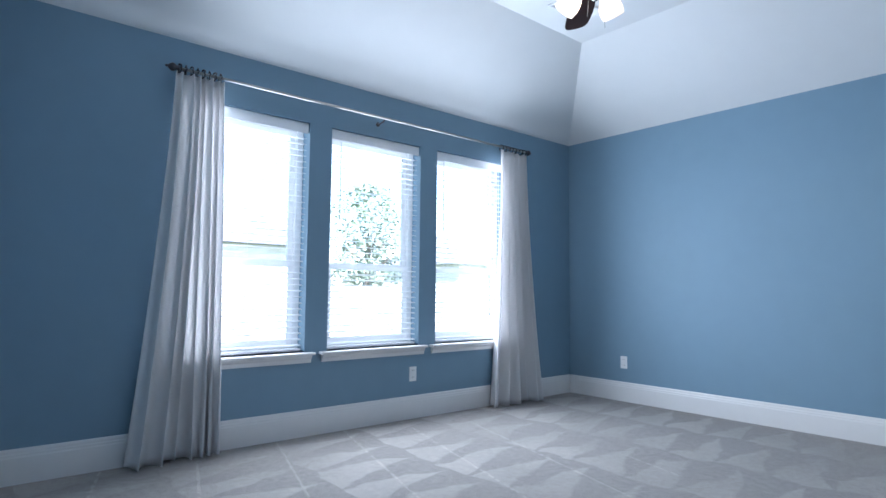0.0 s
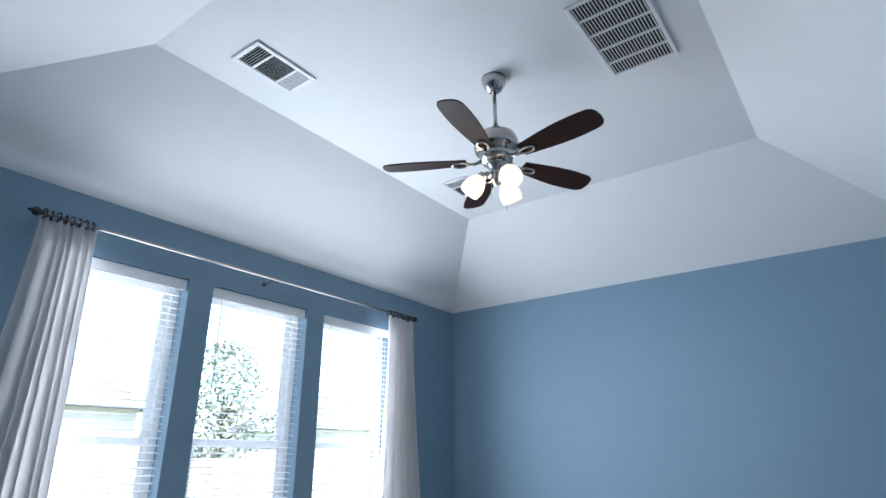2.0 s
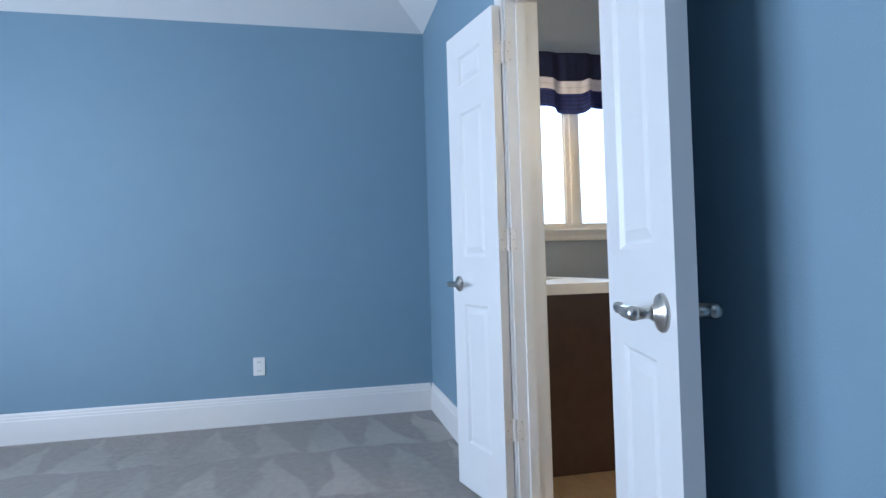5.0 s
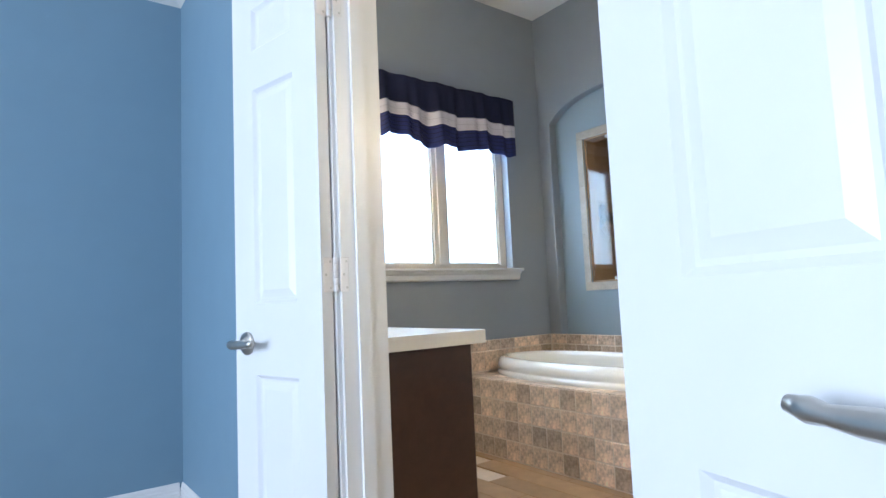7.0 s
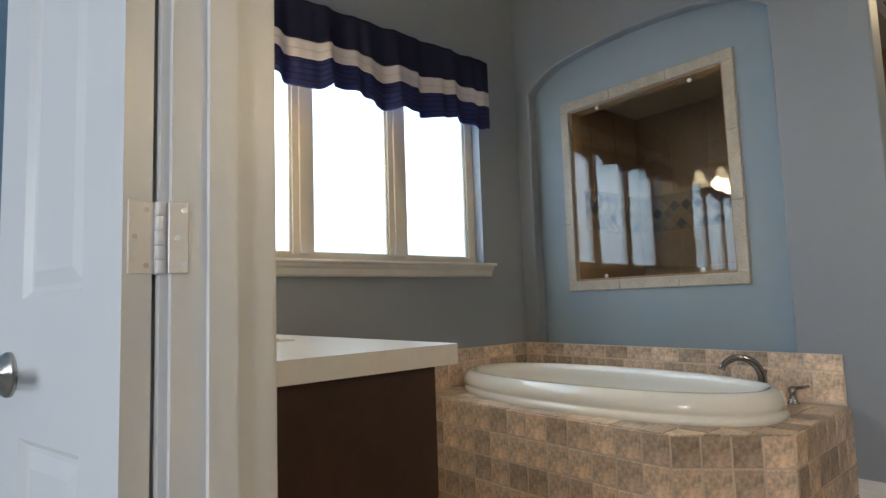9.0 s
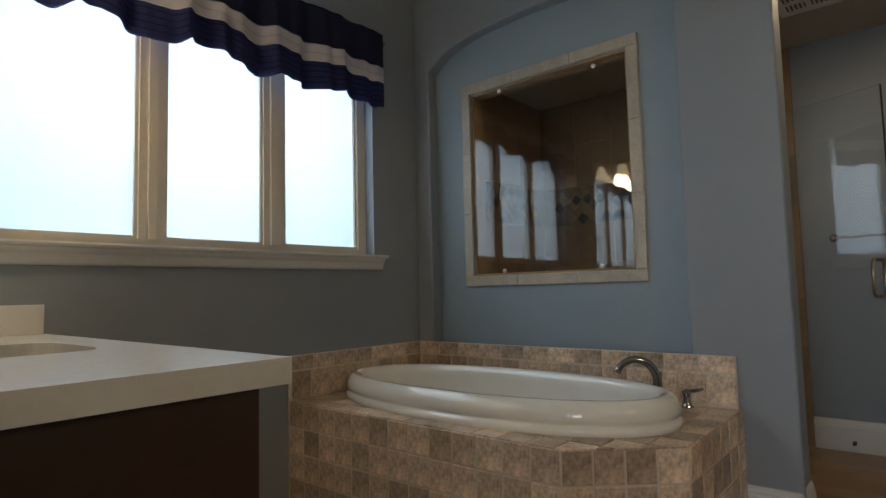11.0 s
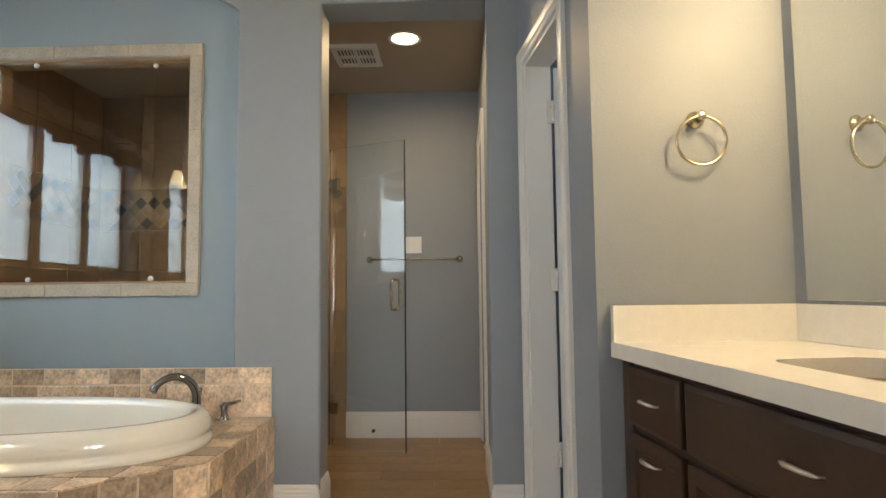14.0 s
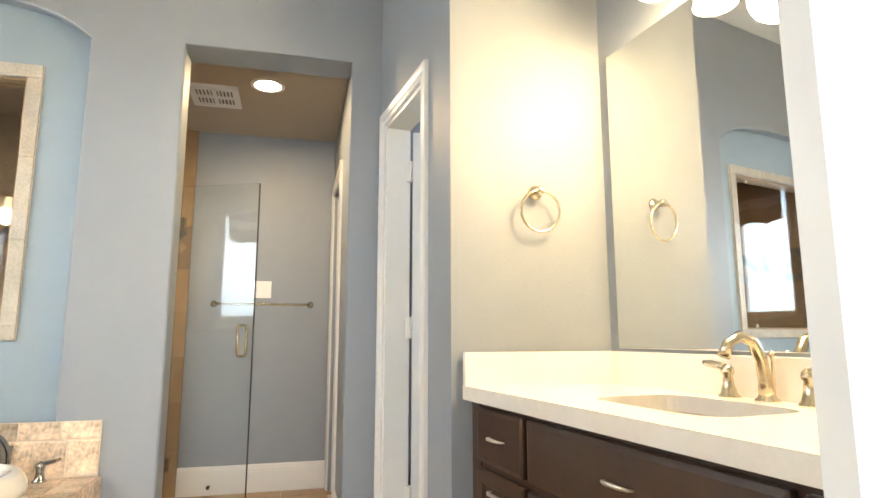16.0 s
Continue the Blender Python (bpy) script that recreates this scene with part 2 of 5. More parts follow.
def carpet_material():
    """Cut-pile carpet with the nap brushed into wedges by a vacuum cleaner."""
    m = bpy.data.materials.new("grey_beige_carpet")
    m.use_nodes = True
    n, l = m.node_tree.nodes, m.node_tree.links
    b = n["Principled BSDF"]
    b.inputs["Roughness"].default_value, b.inputs["Specular IOR Level"].default_value = 0.95, 0.05
    b.inputs["Sheen Weight"].default_value = 0.25

    def math_node(op, a, c=None, clamp=False):
        k = n.new("ShaderNodeMath")
        k.operation, k.use_clamp = op, clamp
        for i, v in enumerate((a, c)):
            if v is None:
                continue
            if isinstance(v, (int, float)):
                k.inputs[i].default_value = v
            else:
                l.new(v, k.inputs[i])
        return k.outputs[0]

    tc, sep = n.new("ShaderNodeTexCoord"), n.new("ShaderNodeSeparateXYZ")
    warp = n.new("ShaderNodeTexNoise")
    warp.inputs["Scale"].default_value, warp.inputs["Detail"].default_value = 2.2, 2
    l.new(tc.outputs["Object"], warp.inputs["Vector"])
    l.new(tc.outputs["Object"], sep.inputs[0])
    w = math_node("MULTIPLY", math_node("SUBTRACT", warp.outputs["Fac"], 0.5), 0.30)
    u = math_node("FRACT", math_node("DIVIDE", math_node("ADD", math_node("ADD", sep.outputs["X"], w), math_node("MULTIPLY", sep.outputs["Y"], 0.12)), 0.31))
    v = math_node("FRACT", math_node("DIVIDE", math_node("SUBTRACT", w, sep.outputs["Y"]), 0.66))
    wedge = math_node("SUBTRACT", math_node("MULTIPLY", v, 0.5), math_node("ABSOLUTE", math_node("SUBTRACT", u, 0.5)))
    mask = math_node("MULTIPLY", wedge, 14.0, True)
    edge = math_node("SMOOTH_MIN", 1.0, mask)
    fade = n.new("ShaderNodeTexNoise")
    fade.inputs["Scale"].default_value = 0.9
    l.new(tc.outputs["Object"], fade.inputs["Vector"])
    amount = math_node("MULTIPLY", math_node("SUBTRACT", fade.outputs["Fac"], 0.28), 2.6, True)
    lines = math_node("LESS_THAN", math_node("ABSOLUTE", math_node("SUBTRACT", math_node("FRACT", math_node("DIVIDE", math_node("ADD", math_node("MULTIPLY", sep.outputs["X"], 0.29), sep.outputs["Y"]), 0.515)), 0.5)), 0.016)
    dash = n.new("ShaderNodeTexNoise")
    dash.inputs["Scale"].default_value, dash.inputs["Detail"].default_value = 34, 2
    l.new(tc.outputs["Object"], dash.inputs["Vector"])
    near = math_node("MULTIPLY", math_node("LESS_THAN", sep.outputs["Y"], -1.6), math_node("LESS_THAN", sep.outputs["X"], -2.0))
    lines = math_node("MULTIPLY", math_node("MULTIPLY", lines, math_node("GREATER_THAN", dash.outputs["Fac"], 0.47)), near)
    fine = n.new("ShaderNodeTexNoise")
    fine.inputs["Scale"].default_value, fine.inputs["Detail"].default_value = 230, 3
    l.new(tc.outputs["Object"], fine.inputs["Vector"])
    mid = n.new("ShaderNodeTexNoise")
    mid.inputs["Scale"].default_value, mid.inputs["Detail"].default_value = 26, 3
    l.new(tc.outputs["Object"], mid.inputs["Vector"])
    val = math_node("ADD", math_node("MULTIPLY", math_node("MULTIPLY", edge, amount), 0.40), 0.76)
    val = math_node("ADD", val, math_node("MULTIPLY", lines, 0.28))
    val = math_node("ADD", val, math_node("MULTIPLY", math_node("SUBTRACT", fine.outputs["Fac"], 0.5), 0.9))
    val = math_node("ADD", val, math_node("MULTIPLY", math_node("SUBTRACT", mid.outputs["Fac"], 0.5), 0.45))
    hs = n.new("ShaderNodeHueSaturation")
    hs.inputs["Color"].default_value = (0.355, 0.325, 0.30, 1)
    l.new(val, hs.inputs["Value"])
    l.new(hs.outputs["Color"], b.inputs["Base Color"])
    bp = n.new("ShaderNodeBump")
    bp.inputs["Strength"].default_value, bp.inputs["Distance"].default_value = 0.9, 0.006
    l.new(fine.outputs["Fac"], bp.inputs["Height"])
    l.new(bp.outputs["Normal"], b.inputs["Normal"])
    return m


M_CARPET = carpet_material()

# ---- helpers of this scene ----


def ob_from(name, bm, material, smooth=False):
    me = bpy.data.meshes.new(name)
    bmesh.ops.recalc_face_normals(bm, faces=bm.faces)
    for f in bm.faces:
        f.smooth = smooth
    bm.to_mesh(me)
    bm.free()
    me.materials.append(material)
    return new(name, me)


def part(name, bm, material, parent, label="", smooth=False):
    ob = ob_from(name, bm, material, smooth)
    ob.parent = parent
    if label:
        tagged(ob, label)
    return ob


def shared(name, me, parent, m):
    """A piece on shared mesh data, placed in its parent's space."""
    ob = new(name, me)
    ob.parent = parent
    ob.matrix_local = m
    return ob


def thing(name, label, category, at=None, group="", kind=""):
    ob = new(name)
    ob.empty_display_size = 0.1
    if at is not None:
        ob.matrix_world = at
    return tagged(ob, label, category, group, kind)


def box(bm, x0, y0, z0, x1, y1, z1, bevel=0.0, seg=2, m=None):
    g = bmesh.ops.create_cube(bm, size=1.0)
    t = Matrix.Translation(((x0 + x1) / 2, (y0 + y1) / 2, (z0 + z1) / 2)) @ Matrix.Diagonal((abs(x1 - x0), abs(y1 - y0), abs(z1 - z0), 1))
    bmesh.ops.transform(bm, matrix=t, verts=g["verts"])
    vs = g["verts"]
    if bevel:
        es = list({e for v in vs for e in v.link_edges})
        r = bmesh.ops.bevel(bm, geom=es, offset=bevel, segments=seg, affect="EDGES", profile=0.5)
        vs = list({v for f in r["faces"] for v in f.verts} | {v for v in vs if v.is_valid})
    if m is not None:
        bmesh.ops.transform(bm, matrix=m, verts=vs)
    return bm


def boxm(x0, y0, z0, x1, y1, z1, bevel=0.0, seg=2):
    return box(bmesh.new(), x0, y0, z0, x1, y1, z1, bevel, seg)


def lathe(bm, profile, n=24, m=None):
    """profile: (radius, z) from bottom to top, turned round z."""
    rings = []
    for r, z in profile:
        rings.append([bm.verts.new((r * math.cos(2 * math.pi * i / n), r * math.sin(2 * math.pi * i / n), z)) for i in range(n)])
    for a, b in zip(rings, rings[1:]):
        for i in range(n):
            bm.faces.new((a[i], a[(i + 1) % n], b[(i + 1) % n], b[i]))
    if profile[0][0] > 1e-5:
        bm.faces.new(list(reversed(rings[0])))
    if profile[-1][0] > 1e-5:
        bm.faces.new(rings[-1])
    if m is not None:
        bmesh.ops.transform(bm, matrix=m, verts=[v for r in rings for v in r])
    bmesh.ops.remove_doubles(bm, verts=[v for r in rings for v in r], dist=1e-6)
    return bm


def tube(bm, pts, radii, n=10, closed=False):
    """A round bar along points; radii: one, or one a point."""
    pts = [Vector(p) for p in pts]
    if isinstance(radii, (int, float)):
        radii = [radii] * len(pts)
    rings, side = [], None
    for i, p in enumerate(pts):
        if closed:
            d = pts[(i + 1) % len(pts)] - pts[i - 1]
        else:
            d = pts[min(i + 1, len(pts) - 1)] - pts[max(i - 1, 0)]
        d.normalize()
        if side is None:
            side = d.cross(Vector((0, 0, 1)) if abs(d.z) < 0.9 else Vector((1, 0, 0))).normalized()
        side = (side - d * side.dot(d)).normalized()
        up = d.cross(side)
        rings.append([bm.verts.new(p + radii[i] * (side * math.cos(2 * math.pi * k / n) + up * math.sin(2 * math.pi * k / n))) for k in range(n)])
    pairs = list(zip(rings, rings[1:])) + ([(rings[-1], rings[0])] if closed else [])
    for a, b in pairs:
        for k in range(n):
            bm.faces.new((a[k], a[(k + 1) % n], b[(k + 1) % n], b[k]))
    if not closed:
        bm.faces.new(list(reversed(rings[0])))
        bm.faces.new(rings[-1])
    return bm


def prism(bm, poly, m0, m1):
    """A polygon (2D points) put at two placements and joined."""
    a = [bm.verts.new(m0 @ Vector((p[0], p[1], 0))) for p in poly]
    b = [bm.verts.new(m1 @ Vector((p[0], p[1], 0))) for p in poly]
    k = len(poly)
    for i in range(k):
        bm.faces.new((a[i], a[(i + 1) % k], b[(i + 1) % k], b[i]))
    bm.faces.new(list(reversed(a)))
    bm.faces.new(b)
    return bm


def run(bm, profile, p, q, normal):
    """A moulding from p to q on the floor plan; profile: (proud, height) with the wall at 0; normal points into the room."""
    p, q, nn = Vector(p).to_3d(), Vector(q).to_3d(), Vector(normal).to_3d().normalized()
    a = [bm.verts.new(p + nn * d + Vector((0, 0, h))) for d, h in profile]
    b = [bm.verts.new(q + nn * d + Vector((0, 0, h))) for d, h in profile]
    k = len(profile)
    for i in range(k):
        bm.faces.new((a[i], a[(i + 1) % k], b[(i + 1) % k], b[i]))
    bm.faces.new(list(reversed(a)))
    bm.faces.new(b)
    return bm


def casing(bm, origin, u, nrm, w, h, profile):
    """A mitred door casing round an opening w wide and h high; u runs along the wall, nrm into the room; profile: (out, proud)."""
    o, u, nn, z = Vector(origin), Vector(u).normalized(), Vector(nrm).normalized(), Vector((0, 0, 1))
    path = [(0, 0, -1, 0), (0, h, -1, 1), (w, h, 1, 1), (w, 0, 1, 0)]
    rings = [[bm.verts.new(o + u * (a + du * d) + z * (b + dz * d) + nn * pr) for d, pr in profile] for a, b, du, dz in path]
    k = len(profile)
    for r, s in zip(rings, rings[1:]):
        for i in range(k):
            bm.faces.new((r[i], r[(i + 1) % k], s[(i + 1) % k], s[i]))
    bm.faces.new(rings[0])
    bm.faces.new(list(reversed(rings[-1])))
    return bm


def wall_run(name, axis, c0, c1, u0, u1, z0, z1, openings, material, label):
    """A wall between c0 and c1 across its axis, from u0 to u1, with openings (u0, u1, z0, z1) through it."""
    bm = bmesh.new()

    def slab(a, b, lo, hi):
        if b - a > 1e-4 and hi - lo > 1e-4:
            if axis == "x":
                box(bm, c0, a, lo, c1, b, hi)
            else:
                box(bm, a, c0, lo, b, c1, hi)
    cuts = sorted({u0, u1, *[k for o in openings for k in o[:2]]})
    for a, b in zip(cuts, cuts[1:]):
        holes = sorted([o for o in openings if o[0] < (a + b) / 2 < o[1]], key=lambda o: o[2])
        lo = z0
        for o in holes:
            slab(a, b, lo, o[2])
            lo = o[3]
        slab(a, b, lo, z1)
    bmesh.ops.remove_doubles(bm, verts=bm.verts, dist=1e-5)
    return tagged(ob_from(name, bm, material), label, "wall", kind="structure")


def extrude_poly(bm, pts, z0, z1):
    a = [bm.verts.new((x, y, z0)) for x, y in pts]
    b = [bm.verts.new((x, y, z1)) for x, y in pts]
    k = len(pts)
    for i in range(k):
        bm.faces.new((a[i], a[(i + 1) % k], b[(i + 1) % k], b[i]))
    bm.faces.new(list(reversed(a)))
    bm.faces.new(b)
    return bm

# ---- the rooms ----
XW, YS, HW, HC = -4.10, -4.84, 2.576, 3.148          # bedroom: window wall, south wall, wall plate, flat ceiling
XB, XE, YN, YV, HB = 0.13, 2.75, 0.10, -3.53, 3.28  # bath: west face, tub wall, window wall, vanity wall, ceiling
JL, JR, DH = -1.74, -2.640, 2.02                    # double door: jamb faces and head
WIN = [(-3.84, -3.0), (-2.822, -1.986), (-1.808, -0.97)]
WZ0, WZ1 = 0.58, 2.226
BW = (0.56, 2.375, 1.215, 2.47)                     # bath window

wall_run("wall_west", "x", XW - 0.2, XW, -6.5, 0.2, 0, HW, [(a, b, WZ0, WZ1) for a, b in WIN], M_WALL, "blue painted bedroom wall with three tall windows")
wall_run("wall_far", "y", 0.0, 0.2, XW, 0.0, 0, HW, [], M_WALL, "plain blue painted bedroom wall")
wall_run("wall_door_bedroom_side", "x", 0.0, 0.065, -6.5, 0.0, 0, 3.4, [(JR - 0.02, JL + 0.02, 0, DH + 0.02)], M_WALL, "blue painted bedroom wall with a double door opening")
wall_run("wall_door_bath_side", "x", 0.065, XB, -6.5, 0.3, 0, 3.4, [(JR - 0.02, JL + 0.02, 0, DH + 0.02)], M_BATHWALL, "grey-blue painted bath wall beside the double door")
wall_run("wall_south", "y", -4.98, YS, XW, -2.36, 0, HW, [], M_WALL, "blue painted bedroom wall beside the entry")
wall_run("wall_entry_side", "x", -2.56, -2.36, -6.5, -4.98, 0, HW, [], M_WALL, "blue painted wall of the entry recess")
wall_run("wall_entry_back", "y", -6.6, -6.5, XW, 0.0, 0, HW, [], M_WALL, "blue painted wall closing the entry")

bm = bmesh.new()
ix0, ix1, iy0, iy1 = -3.245, -0.875, -3.86, -0.925
lo = [bm.verts.new(p) for p in ((XW, YS, HW), (0, YS, HW), (0, 0, HW), (XW, 0, HW))]
hi = [bm.verts.new(p) for p in ((ix0, iy0, HC), (ix1, iy0, HC), (ix1, iy1, HC), (ix0, iy1, HC))]
bm.faces.new(hi)
for i in range(4):
    bm.faces.new((lo[i], lo[(i + 1) % 4], hi[(i + 1) % 4], hi[i]))
en = [bm.verts.new(p) for p in ((XW, -6.6, HW), (0, -6.6, HW))]
bm.faces.new((lo[0], lo[1], en[1], en[0]))
out = bmesh.ops.extrude_face_region(bm, geom=list(bm.faces))
bmesh.ops.translate(bm, vec=(0, 0, 0.12), verts=[g for g in out["geom"] if isinstance(g, bmesh.types.BMVert)])
tagged(ob_from("ceiling", bm, M_CEIL), "white tray ceiling with sloped sides", "ceiling", kind="structure")

tagged(ob_from("floor", boxm(XW - 0.2, -6.6, -0.1, 0.05, 0.2, 0.0), M_CARPET), "grey-beige carpet with vacuum tracks", "carpet", kind="structure")

# bath shell
wall_run("wall_bath_north", "y", YN, YN + 0.22, XB, XE + 1.6, 0, HB, [BW], M_BATHWALL, "grey-blue painted bath wall with a wide window")
TURN = 7.3
SKEW = -math.tan(radians(TURN))                      # the vanity wall runs a little out of square


def yv(x):
    return YV + (1.85 - x) * SKEW


tagged(ob_from("wall_bath_south", extrude_poly(bmesh.new(), [(XB, YV - 0.40), (1.85, YV - 0.40), (1.85, YV), (XB, yv(XB))], 0, HB), M_BATHWALL), "painted wall behind the vanity mirror", "wall", kind="structure")
bm = bmesh.new()
extrude_poly(bm, [(1.85, -2.95), (2.00, -2.932), (2.00, -3.05), (1.97, -3.05), (1.97, YV - 0.32), (1.85, YV - 0.32)], 0, HB)
tagged(ob_from("wall_towel_ring", bm, M_BATHWALL), "painted wall end beside the vanity with rounded corner", "wall", kind="structure")

# wall beside the tub: plane XE, with an arched niche, a glazed opening and the shower doorway
NIC = (-1.53, 0.0)      # niche from south to north
NSPR, NTOP, NDEP = 2.37, 2.545, 0.09
GO = (-1.257, -0.274, 1.083, 2.188)   # clear opening of the glazed frame
OP = (-2.695, -1.905, 2.395)           # shower doorway
XN, XS = XE + NDEP, XE + 0.20        # niche back, shower side of the wall


def arch_z(y):
    c, h = (NIC[0] + NIC[1]) / 2, (NIC[1] - NIC[0]) / 2
    k = (y - c) / h
    return NSPR + (NTOP - NSPR) * math.sqrt(max(0.0, 1 - k * k * 0.82)) - (NTOP - NSPR) * math.sqrt(0.18) * (abs(k) ** 6)


bm = bmesh.new()
# front layer round the niche
steps = 40
ys = [NIC[0] + (NIC[1] - NIC[0]) * i / steps for i in range(steps + 1)]
for a, b in zip(ys, ys[1:]):
    v = [bm.verts.new(p) for p in ((XE, a, arch_z(a)), (XE, b, arch_z(b)), (XE, b, HB), (XE, a, HB))]
    w = [bm.verts.new(p) for p in ((XN, a, arch_z(a)), (XN, b, arch_z(b)), (XN, b, HB), (XN, a, HB))]
    bm.faces.new(v)
    bm.faces.new((v[0], v[1], w[1], w[0]))
box(bm, XE, NIC[1], 0, XN, YN, HB)
box(bm, XE, OP[1], 0, XN, NIC[0], HB)
box(bm, XE, OP[0], OP[2], XN, OP[1], HB)
box(bm, XE, -2.95, 0, XN, OP[0], HB)
box(bm, XN, OP[1], 0, XS, NIC[0], HB)
box(bm, XN, OP[0], OP[2], XS, OP[1], HB)
box(bm, XN, -2.95, 0, XS, OP[0], HB)
bmesh.ops.remove_doubles(bm, verts=bm.verts, dist=1e-5)
tagged(ob_from("wall_tub", bm, M_BATHWALL), "grey-blue painted wall with an arched niche and a doorway", "wall", kind="structure")

# niche back with the glazed opening
bm = bmesh.new()
box(bm, XN, GO[1], 0, XS, YN, HB)
box(bm, XN, NIC[0], 0, XS, GO[0], HB)
box(bm, XN, GO[0], 0, XS, GO[1], GO[2])
box(bm, XN, GO[0], GO[3], XS, GO[1], HB)
tagged(ob_from("wall_niche_back", bm, M_NICHE), "pale blue painted back of the arched niche", "wall", kind="structure")
# rounded plaster corners of niche and doorway
bm = tube(bmesh.new(), [(XE + 0.0115, NIC[0], 0.60)] + [(XE + 0.0115, y, arch_z(y)) for y in ys] + [(XE + 0.0115, NIC[1], 0.60)], 0.012, 10)
tagged(ob_from("trim_niche_corner", bm, M_BATHWALL), "rounded plaster corner of the niche", "wall corner", kind="structure")
bm = tube(bmesh.new(), [(XE + 0.0115, OP[1], 0.0), (XE + 0.0115, OP[1], OP[2]), (XE + 0.0115, OP[0], OP[2]), (XE + 0.0115, OP[0], 0.0)], 0.012, 10)
tagged(ob_from("trim_doorway_corner", bm, M_BATHWALL), "rounded plaster corner of the shower doorway", "wall corner", kind="structure")

# closet wall, with its door opening
CA, CB = Vector((2.75, -2.835, 0)), Vector((2.00, -2.932, 0))
CU = (CB - CA).normalized()
CN = Vector((CU.y, -CU.x, 0))
if CN.y < 0:
    CN = -CN
COX = (0.10, 0.62, 2.04)


def along(a, d=0.0, z=0.0):
    """A point a along the closet wall from the corner, d into the room."""
    return CA + CU * a + CN * d + Vector((0, 0, z))


def closet_slab(bm, a0, a1, d0, d1, z0, z1):
    pts = [along(a0, d0), along(a1, d0), along(a1, d1), along(a0, d1)]
    return extrude_poly(bm, [(p.x, p.y) for p in pts], z0, z1)


bm = bmesh.new()
closet_slab(bm, 0, COX[0], -0.115, 0, 0, HB)
closet_slab(bm, COX[1], (CB - CA).length, -0.115, 0, 0, HB)
closet_slab(bm, COX[0], COX[1], -0.115, 0, COX[2], HB)
tagged(ob_from("wall_closet", bm, M_BATHWALL), "grey-blue painted wall with a narrow closet door", "wall", kind="structure")
bm = bmesh.new()
box(bm, 1.97, -4.2, 0, 3.2, -4.1, HB)
box(bm, 3.1, -4.1, 0, 3.2, -2.95, HB)
tagged(ob_from("wall_closet_inside", bm, M_BATHWALL), "plain painted wall inside the closet", "wall", kind="structure")

# shower room beyond the doorway
XR, HS = 4.30, 2.50
wall_run("wall_shower_back", "x", XR, XR + 0.12, -3.4, 0.32, 0, HB, [], M_BATHWALL, "grey-blue painted wall behind the shower doorway")
wall_run("wall_shower_right", "y", -2.825, -2.705, XS, XR, 0, HB, [(3.55, 4.20, 0, 2.05)], M_BATHWALL, "painted wall with a white door frame")
wall_run("wall_toilet_room", "y", -3.5, -3.4, 3.2, 4.42, 0, HB, [], M_BATHWALL, "plain painted wall of a small side room")
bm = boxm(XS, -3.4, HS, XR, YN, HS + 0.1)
tagged(ob_from("ceiling_shower", bm, M_SHCEIL), "low white ceiling of the shower room, dim warm light in its colour", "ceiling", kind="structure")
tagged(ob_from("ceiling_bath", boxm(XB - 0.06, -3.92, HB, XR + 0.12, 0.32, HB + 0.1), M_CEIL), "white painted bath ceiling", "ceiling", kind="structure")
tagged(ob_from("floor_bath", boxm(0.05, -3.92, -0.1, XR + 0.12, 0.32, -0.008), M_GROUT), "tan wood-look tile floor", "floor", kind="structure")

# ---- trim ----
BASE = [(0, 0), (0.016, 0), (0.016, 0.135), (0.013, 0.142), (0.013, 0.152), (0.009, 0.158), (0.008, 0.170), (0.004, 0.180), (0, 0.181)]
bm = bmesh.new()
run(bm, BASE, (XW + 0.016, 0), (-0.016, 0), (0, -1))
run(bm, BASE, (XW, YS), (XW, 0), (1, 0))
run(bm, BASE, (0, 0), (0, JL + 0.09), (-1, 0))
run(bm, BASE, (0, JR - 0.09), (0, -6.5), (-1, 0))
run(bm, BASE, (-2.36, YS), (XW + 0.016, YS), (0, 1))
run(bm, BASE, (-2.36, -6.5), (-2.36, YS), (1, 0))
tagged(ob_from("baseboard", bm, M_TRIM), "tall white moulded baseboard", "baseboard", kind="structure")
bm = bmesh.new()
run(bm, BASE, (XE, OP[1]), (XE, -1.71), (-1, 0))
run(bm, BASE, (XE, -2.82), (XE, OP[0]), (-1, 0))
run(bm, BASE, (XE - 0.016, OP[1]), (XS, OP[1]), (0, -1))
run(bm, BASE, (XE - 0.016, OP[0]), (XS, OP[0]), (0, 1))
run(bm, BASE, (XR, -2.705), (XR, -1.735), (-1, 0))
run(bm, BASE, (XS, -2.705), (3.48, -2.705), (0, 1))
run(bm, BASE, (XB, JL + 0.09), (XB, -1.36), (1, 0))
tagged(ob_from("baseboard_bath", bm, M_TRIM), "tall white moulded baseboard in the bath", "baseboard", kind="structure")
DSTOP = boxm(XR - 0.060, -1.945, 0.045, XR - 0.016, -1.925, 0.065, 0.006)
tagged(ob_from("door_stop", DSTOP, M_RUBBER), "small dark door stop on the baseboard", "door stop")

CASE = [(0.0, 0.0), (0.0, 0.010), (0.006, 0.013), (0.012, 0.010), (0.022, 0.010), (0.030, 0.016), (0.048, 0.019), (0.060, 0.019), (0.064, 0.014), (0.064, 0.0)]
bm = bmesh.new()
casing(bm, (0, JR - 0.012, 0), (0, 1, 0), (-1, 0, 0), JL - JR + 0.024, DH + 0.012, CASE)
casing(bm, (XB, JR + 0.055, 0), (0, 1, 0), (1, 0, 0), JL - JR - 0.043, DH + 0.012, CASE)
tagged(ob_from("trim_double_door", bm, M_TRIM), "white moulded casing round the double door", "door casing", kind="structure")
bm = bmesh.new()
